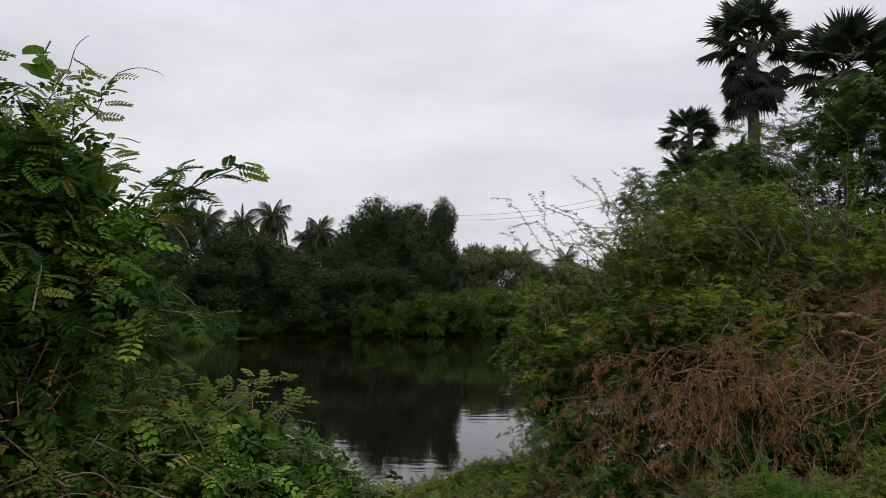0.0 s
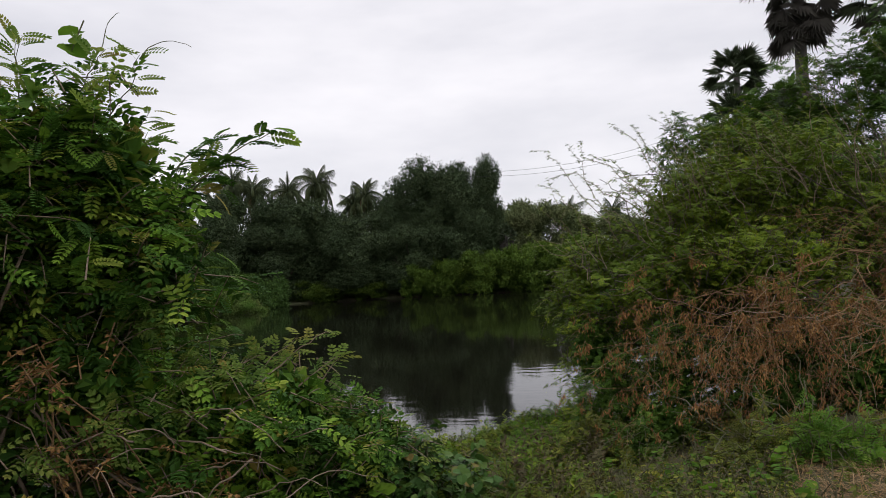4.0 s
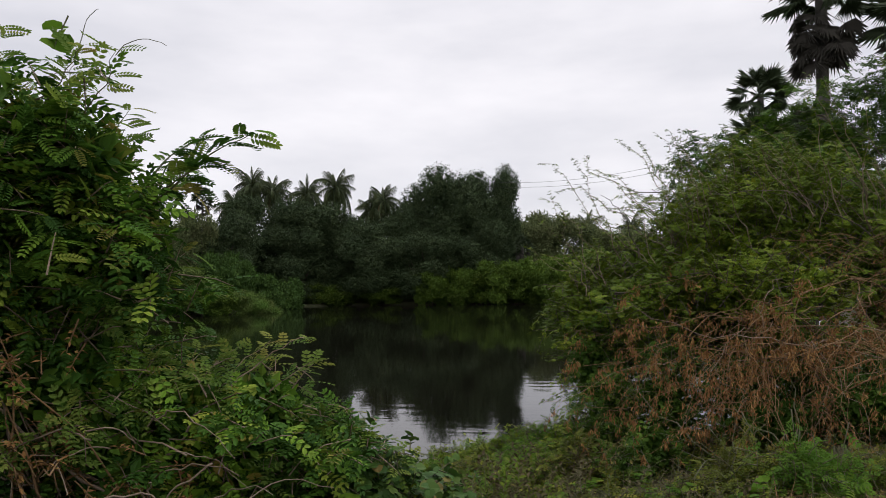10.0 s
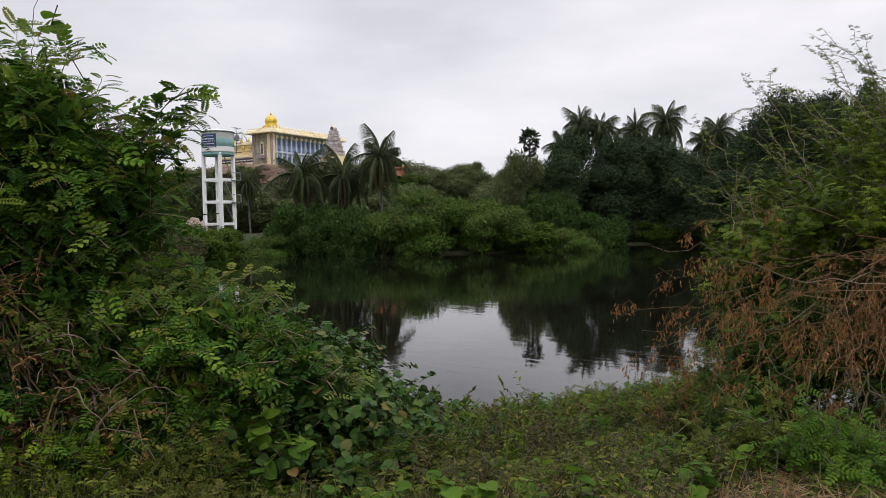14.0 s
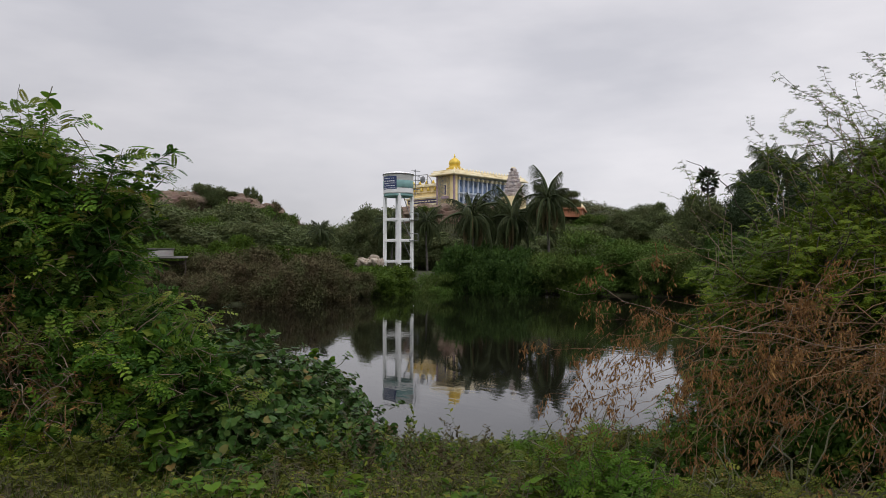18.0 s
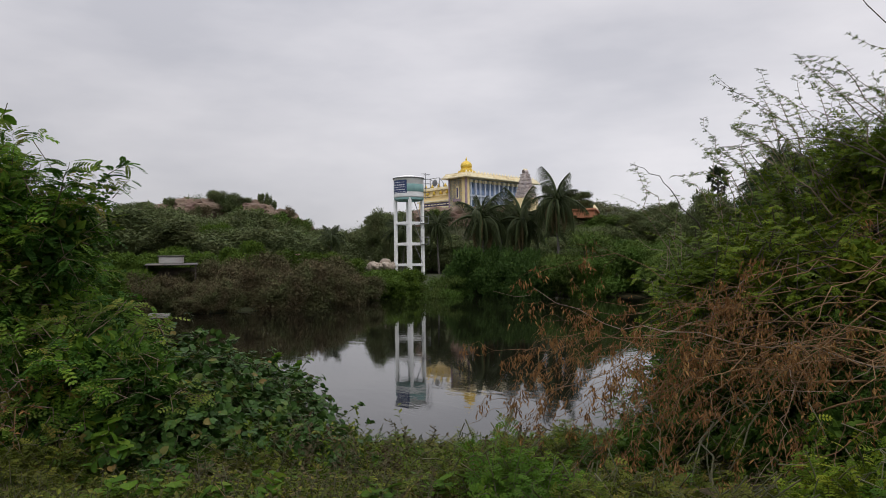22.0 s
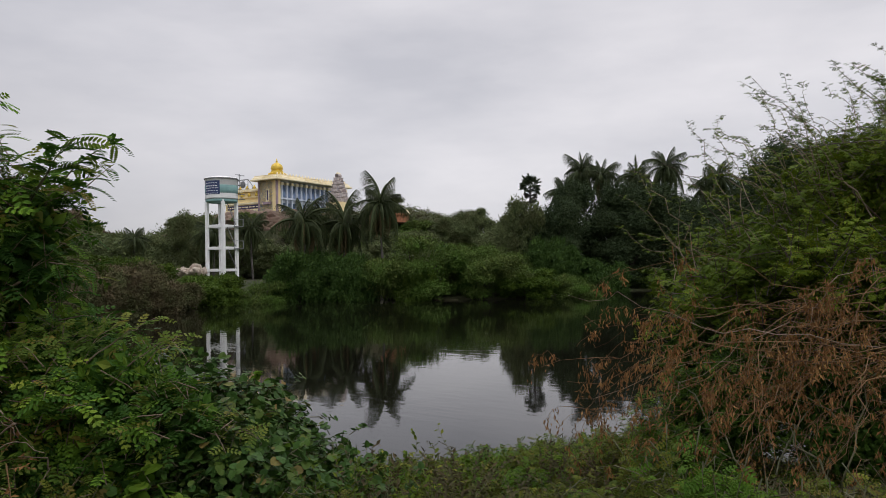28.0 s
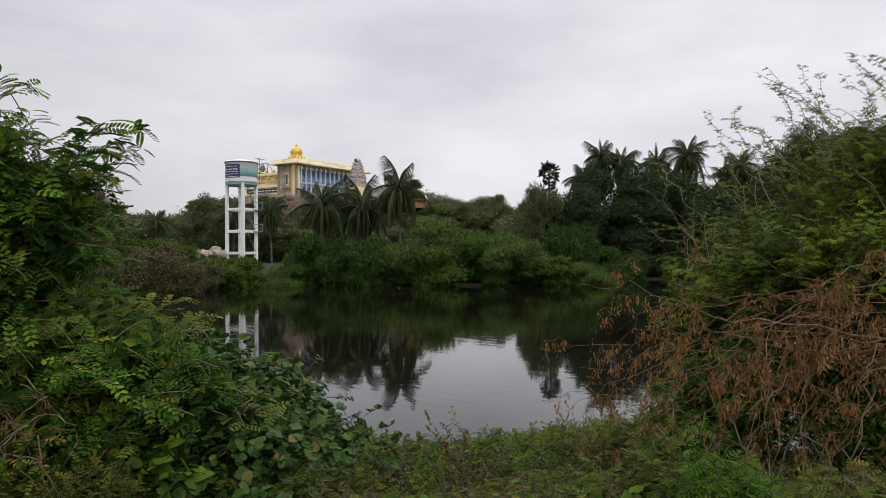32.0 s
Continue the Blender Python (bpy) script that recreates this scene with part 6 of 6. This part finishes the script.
sprays(THORN, [(3.0, 9.2, 3.4), (2.2, 9.6, 3.4), (1.8, 10.2, 3.0), (3.0, 8.6, 3.4), (3.6, 9.0, 3.8), (2.8, 9.2, 3.6), (4.0, 9.4, 3.8), (4.6, 9.2, 3.8), (2.6, 9.2, 3.6), (2.2, 9.2, 3.5), (3.8, 8.8, 3.8), (4.2, 9.0, 3.8), (1.8, 9.2, 3.2), (1.4, 9.4, 2.8), (4.4, 8.6, 3.6), (3.4, 9.0, 3.8), (1.5, 9.6, 3.0), (2.4, 9.6, 3.6), (2.0, 9.8, 3.4), (2.4, 10.0, 3.6), (2.2, 9.8, 3.5), (4.8, 9.4, 3.8), (4.9, 9.0, 3.8)],
       [(2.0, 8.3, 4.9), (0.96, 10.6, 5.0), (0.1, 12.5, 5.2), (2.5, 7.8, 4.25), (2.9, 8.4, 4.9), (1.9, 8.9, 4.5), (3.0, 9.0, 5.2), (3.6, 8.2, 5.5), (2.2, 8.8, 5.0), (1.4, 9.0, 4.3), (3.1, 8.2, 4.7), (3.7, 8.6, 5.3), (0.9, 9.3, 4.0), (0.3, 9.3, 3.4), (4.1, 7.8, 5.1), (2.7, 8.6, 5.0), (0.78, 9.9, 4.85), (1.7, 9.6, 5.0), (1.1, 10.1, 4.7), (1.45, 10.2, 5.15), (0.5, 10.3, 4.4), (4.0, 8.9, 5.6), (4.5, 8.4, 5.7)], 40, 0.065, FEATHER, M_FEATHER, M_TWIG, 8, r0=0.008, name="sprig_leaves", label="sparse leafy sprigs against the sky", droop=-0.1, sway=0.09)
UNDER = thing("undergrowth", pose(0, 0, 0), "dark green leafy undergrowth below the dead branches", "undergrowth")
bush_parts(UNDER, [(1.25, 8.5, 1.3, 0.5, 0.5, 0.75), (1.0, 9.0, 1.8, 0.45, 0.5, 0.55), (1.9, 8.1, 1.5, 0.6, 0.45, 0.75), (2.7, 8.0, 1.6, 0.65, 0.45, 0.7), (3.5, 7.9, 1.7, 0.7, 0.45, 0.7), (4.4, 7.8, 1.8, 0.7, 0.5, 0.6), (1.6, 7.5, 1.05, 0.5, 0.4, 0.45), (0.9, 8.2, 0.8, 0.45, 0.45, 0.45), (3.0, 7.3, 1.45, 0.5, 0.35, 0.35), (3.9, 7.2, 1.6, 0.6, 0.4, 0.45), (4.8, 7.3, 1.8, 0.6, 0.5, 0.5)], 1100, 0.3, 7, 0.10, PINNATE, M_FEATHER_DARK, 29, base_ring(2.8, 7.6, 8, 0.9), 24, M_STEM, stem_r=0.008, cluster=8, gather=0.14, inner=14000)
PILE = thing("brushwood_pile", pose(0, 0, 0), "heap of dead reddish brown brushwood on the bank", "brushwood")


def pile_branches(ob):
    r = np.random.default_rng(44)
    for k in range(90):
        x = r.uniform(4.2, 9.0)
        y = r.uniform(7.7, 9.0) + 0.28 * (x - 4.2)
        z = gz(x, y) + r.uniform(0.2, 1.5)
        a = r.uniform(0, 6.28)
        ln = r.uniform(0.6, 1.6)
        thorn_branch(ob, (x, y, z), (x + ln * math.cos(a), y + ln * 0.6 * math.sin(a), max(z - r.uniform(-0.3, 0.6), gz(x, y) + 0.05)), 800 + k, r.uniform(0.004, 0.010), 0.10, 4, m=8)


pile_branches(PILE)
bush_parts(PILE, [(5.2, 8.4, 2.2, 0.9, 0.7, 0.6), (6.4, 9.0, 2.6, 1.0, 0.8, 0.6), (7.8, 9.6, 2.9, 1.2, 0.9, 0.6), (9.4, 10.4, 3.2, 1.3, 0.9, 0.7), (4.6, 8.3, 2.4, 0.6, 0.5, 0.5)], 760, 0.45, 9, 0.045, OVAL, M_DEADLEAF, 28, base_ring(6.4, 9.2, 8, 1.2), 50, M_DEADTWIG, droop=0.4, stem_r=0.010, name="withered_foliage", label="reddish brown withered twigs", shell=0.25, rise=0.1)
LOG_AT = ((4.75, 8.3, 2.92, 30, 8, 0.42, 0.030), (4.95, 8.5, 2.8, -18, -10, 0.45, 0.026), (4.6, 8.0, 2.7, 35, 14, 0.36, 0.022), (5.6, 8.9, 2.85, 12, -8, 0.5, 0.034))
for k, (x, y, z, turn, tilt, ln, rad) in enumerate(LOG_AT):
    t = np.linspace(-1, 1, 17)
    line = np.stack([t * ln, 0.05 * np.sin(3 * t + k) + 0.012 * np.sin(17 * t), 0.04 * np.cos(2 * t) + 0.01 * np.sin(13 * t + k)], 1)
    wide = rad * (1 - 0.35 * t) * (1 + 0.14 * np.sin(9 * t + k) + 0.08 * np.sin(23 * t))
    wide[0], wide[-1], wide[-2] = 0.3 * rad, 0.1 * rad, 0.4 * rad
    ob = new("log", tubes("log", line[None], wide[None], M_LOG, 9))
    ob.matrix_world = pose(x, y, z, 0, tilt, turn)
    tagged(ob, "split orange-brown log lying in the brushwood", "log", "cut logs")

# the green thorn tree behind it, with the palms
BACK = thing("thorn_tree", pose(0, 0, 0), "tall feathery green thorn tree before the palms", "tree")
BACKTOP = [(7.6, 13.4, 6.5, 1.3, 1.3, 1.2), (9.0, 13.6, 6.2, 1.5, 1.4, 1.4), (6.4, 13.2, 5.2, 1.1, 1.2, 0.9), (5.2, 12.8, 4.6, 0.9, 1.0, 0.8), (8.0, 12.6, 4.2, 1.5, 1.2, 1.0), (6.6, 13.8, 3.6, 1.6, 1.4, 0.9), (10.4, 13.6, 4.8, 1.6, 1.4, 1.3), (5.0, 12.6, 3.5, 1.1, 1.0, 0.8), (3.5, 14.0, 4.8, 0.8, 0.9, 0.8), (4.4, 14.0, 5.3, 0.9, 0.9, 0.8), (5.4, 14.2, 5.9, 0.9, 0.9, 0.8)]
bush_parts(BACK, BACKTOP, 1700, 0.55, 7, 0.22, FEATHER, M_FEATHER_DARK, 22, base_ring(7.4, 13.6, 5, 0.3), 50, M_BARK, stem_r=0.05, droop=0.3, cluster=7, gather=0.28, core=0.35)
BARE = thing("bare_thorn_tree", pose(0, 0, 0), "half-bare twiggy thorn tree behind the brushwood", "tree")
bush_parts(BARE, [(10.2, 12.6, 3.6, 1.6, 1.2, 1.6), (11.6, 13.2, 4.4, 1.6, 1.3, 1.9), (7.6, 11.2, 3.0, 1.6, 0.9, 0.8), (10.0, 11.6, 3.3, 1.4, 0.9, 1.0), (9.6, 13.2, 7.4, 0.8, 0.6, 0.7), (10.3, 13.3, 7.4, 0.8, 0.6, 0.9)], 560, 0.7, 7, 0.12, FEATHER, M_FEATHER_DARK, 23, base_ring(10.0, 12.4, 6, 0.6), 110, M_BARK, stem_r=0.03, shell=0.2)


# ---------------------------------------------------------------- bank plants
def straw_patch(x, y):
    """1 within the trodden patch of straw, 0 outside."""
    edge = 0.35 * np.sin(2.3 * x + 1.1 * y) + 0.22 * np.sin(5.9 * y - 2.7 * x) + 0.12 * np.sin(13.0 * x + 9.0 * y)
    return (x > 2.05 + edge) & (y > 1.3 + edge - 0.12 * (x - 4) ** 2) & (x < 5.9 - 0.30 * (y - 5) + edge) & (y < 4.5 + 1.05 * (x - 2.6) + 0.25 * np.sin(3.1 * x) + 0.15 * np.sin(7.3 * x + 2 * y))


def strew(n, x0, x1, y0, y1, seed, smin=0.15, smax=4.5, thin=0.85):
    r = np.random.default_rng(seed)
    x, y = r.uniform(x0, x1, 4 * n), r.uniform(y0, y1, 4 * n)
    s = shore_distance(x, y)
    under_dead = (x > 0.9) & (x < 4.2) & (y > 5.3) & (y < 7.5)
    ok = (s > smin) & (s < smax) & ~(under_dead & (r.random(len(x)) < 0.88)) & ~(straw_patch(x, y) & (r.random(len(x)) < thin))
    x, y = x[ok][:n], y[ok][:n]
    return np.stack([x, y, ground_z(x, y)], 1), r


def grass():
    p, r = strew(48000, -5, 9, -2, 12.5, 51, 0.1, 20)
    along = unit(np.array([0, 0, 1.0]) + r.normal(scale=0.55, size=p.shape))
    v, f = leaf_cards(p, along, r.normal(size=p.shape), r.uniform(0.06, 0.22, len(p)), (BLADE[0] * (1, 1.5, 1), BLADE[1]))
    tagged(new("grass", mesh_from("grass", v, f, M_GRASS)), "patchy green and straw-coloured grass on the bank", "grass", kind="stuff")
    p, r = strew(44000, 1.0, 7.6, 0.2, 7.6, 52, 0.5, 14, 0.0)
    p = p[straw_patch(p[:, 0], p[:, 1]) | (r.random(len(p)) < 0.10 * ramp01(3.8 - np.hypot(p[:, 0] - 4.2, p[:, 1] - 4.2), 0.0, 1.0))]
    along = unit(np.stack([r.normal(size=len(p)), r.normal(size=len(p)), r.uniform(-0.05, 0.25, len(p))], 1))
    p[:, 2] += r.uniform(0.0, 0.05, len(p))
    v, f = leaf_cards(p, along, np.tile([0, 0, 1.0], (len(p), 1)), r.uniform(0.10, 0.35, len(p)), (BLADE[0] * (1, 0.7, 0.2), BLADE[1]))
    tagged(new("straw", mesh_from("straw", v, f, M_STRAW)), "dry cut straw and stalks strewn on the ground", "straw", kind="stuff")


grass()


def weed_bed(name, n, box, seed, height, leaf, template, mat, label, smax=4.0, per=9, smin=0.02):
    p, r = strew(n, *box, seed, smin, smax)
    ways = unit(np.array([0, 0, 1.0]) + r.normal(scale=0.4, size=p.shape))
    (v, f), ends = twig_leaves(p, ways, height, per, leaf, template, r, 0.15, 1.1)
    ob = thing(name, pose(0, 0, 0), label, "weeds", kind="stuff")
    part("leaves", mesh_from("leaves", v, f, mat), ob)
    part("stalks", tubes("stalks", ends, np.tile([0.005, 0.004, 0.002], (len(ends), 1)), M_STEM, 3), ob)


weed_bed("weeds", 1700, (-5.0, 4.0, 3.4, 12.5), 61, 0.24, 0.09, PINNATE, M_WEED, "low green weeds along the bank", 5.0)
weed_bed("leafy_weeds", 4200, (-4.0, 7.0, 1.0, 10.0), 62, 0.22, 0.055, OVAL, M_WEED, "low leafy green weeds on the ground", 9.5, 10)
weed_bed("broad_weeds", 420, (-2.5, 6.5, 2.6, 8.0), 65, 0.20, 0.085, HEART, M_BRIGHT, "scattered broad-leaved bright weeds", 9.0, 6)
weed_bed("brown_weeds", 1200, (-3.0, 4.0, 3.2, 8.5), 64, 0.32, 0.045, OVAL, M_DARKWEED, "dry brown weeds on the bank", 7.0, 10)

CLUMPS = ((0.8, 7.4, 0.45, 0.6), (0.3, 7.9, 0.45, 0.6), (0.6, 8.6, 0.5, 0.75), (0.15, 3.9, 0.3, 0.22), (0.4, 9.6, 0.5, 0.75), (-0.2, 3.6, 0.3, 0.25), (2.2, 5.0, 0.3, 0.22), (0.0, 8.9, 0.5, 0.6), (-0.4, 9.4, 0.5, 0.6), (5.4, 7.0, 0.5, 0.4), (6.2, 6.2, 0.45, 0.35), (-0.9, 8.9, 0.5, 0.5),
          (-0.5, 8.2, 0.45, 0.55), (-1.4, 8.3, 0.5, 0.5), (-1.0, 7.5, 0.45, 0.45), (-2.0, 7.7, 0.45, 0.45), (-1.7, 7.0, 0.4, 0.4), (-2.6, 7.2, 0.45, 0.45), (0.9, 10.2, 0.5, 0.8), (-0.2, 7.0, 0.45, 0.4), (-3.2, 6.8, 0.4, 0.45), (3.4, 5.1, 0.4, 0.3), (2.7, 4.9, 0.35, 0.25), (4.3, 6.2, 0.45, 0.35), (4.0, 5.3, 0.4, 0.25), (4.9, 5.8, 0.4, 0.3), (-1.6, 2.2, 0.4, 0.3), (-0.9, 2.6, 0.35, 0.25), (-2.4, 1.7, 0.4, 0.35), (-0.8, 6.4, 0.4, 0.35))
for k in range(26):
    u, r = k / 25, np.random.default_rng(300 + k)
    CLUMPS += ((-3.7 + 4.2 * u + r.uniform(-0.2, 0.2), 6.9 + 3.5 * u + r.uniform(-0.7, 0.45), r.uniform(0.34, 0.52), r.uniform(0.20, 0.34) + 0.45 * u**2),)
for k, (x, y, rad, h) in enumerate(CLUMPS):
    ob = thing("feathery_weed", pose(0, 0, 0), "clump of feathery bright green weed on the bank", "weed", "weed clumps")
    z = max(gz(x, y), -0.05)
    bush_parts(ob, [(x, y, z + 0.35 * h, rad, rad, 0.62 * h)], int(560 * rad), 0.22, 7, 0.085, PINNATE, (M_WEED, M_BRIGHT, M_FEATHER)[k % 3], 80 + k, base_ring(x, y, 4, 0.1), 8, M_STEM, stem_r=0.006, shell=0.3, cluster=3, gather=0.08)
SPIKES = ((-3.2, 6.65, 0.85, M_BRIGHT), (0.35, 5.2, 0.42, M_DARKWEED), (-0.5, 5.4, 0.45, M_WEED), (1.1, 5.5, 0.45, M_WEED), (0.1, 5.6, 0.5, M_DARKWEED))
r = np.random.default_rng(77)
for k in range(34):
    x, y = r.uniform(-2.6, 0.9), r.uniform(3.8, 8.2)
    SPIKES += ((x, y, r.uniform(0.30, 0.60), (M_WEED, M_DARKWEED, M_FEATHER, M_DARKWEED)[k % 4]),)
for k, (x, y, h, mat) in enumerate(SPIKES):
    ob = thing("tall_weed", pose(0, 0, 0), "tall thin weed with small leaves on branching stalks", "weed", "tall weeds")
    z = gz(x, y)
    r = np.random.default_rng(900 + k)
    n = 3 if mat is M_BRIGHT else 7
    ends = np.array([(x, y, z + h)]) + r.normal(scale=(0.03, 0.03, 0.06) if mat is M_BRIGHT else (0.22, 0.22, 0.12), size=(n, 3))
    sprays(ob, np.tile([(x, y, z - 0.05)], (n, 1)), ends, 22, 0.06, OVAL, mat, M_STEM, 950 + k, 0.02, 0.004, sway=0.12)

ob = new("stone", rough_stone("stone", M_RUBBLE, 9, 0.6, 2))
ob.matrix_world = pose(3.6, 5.2, gz(3.6, 5.2) + 0.03) @ Matrix.Scale(0.10, 4)
tagged(ob, "pale stone half sunk in the straw", "stone")
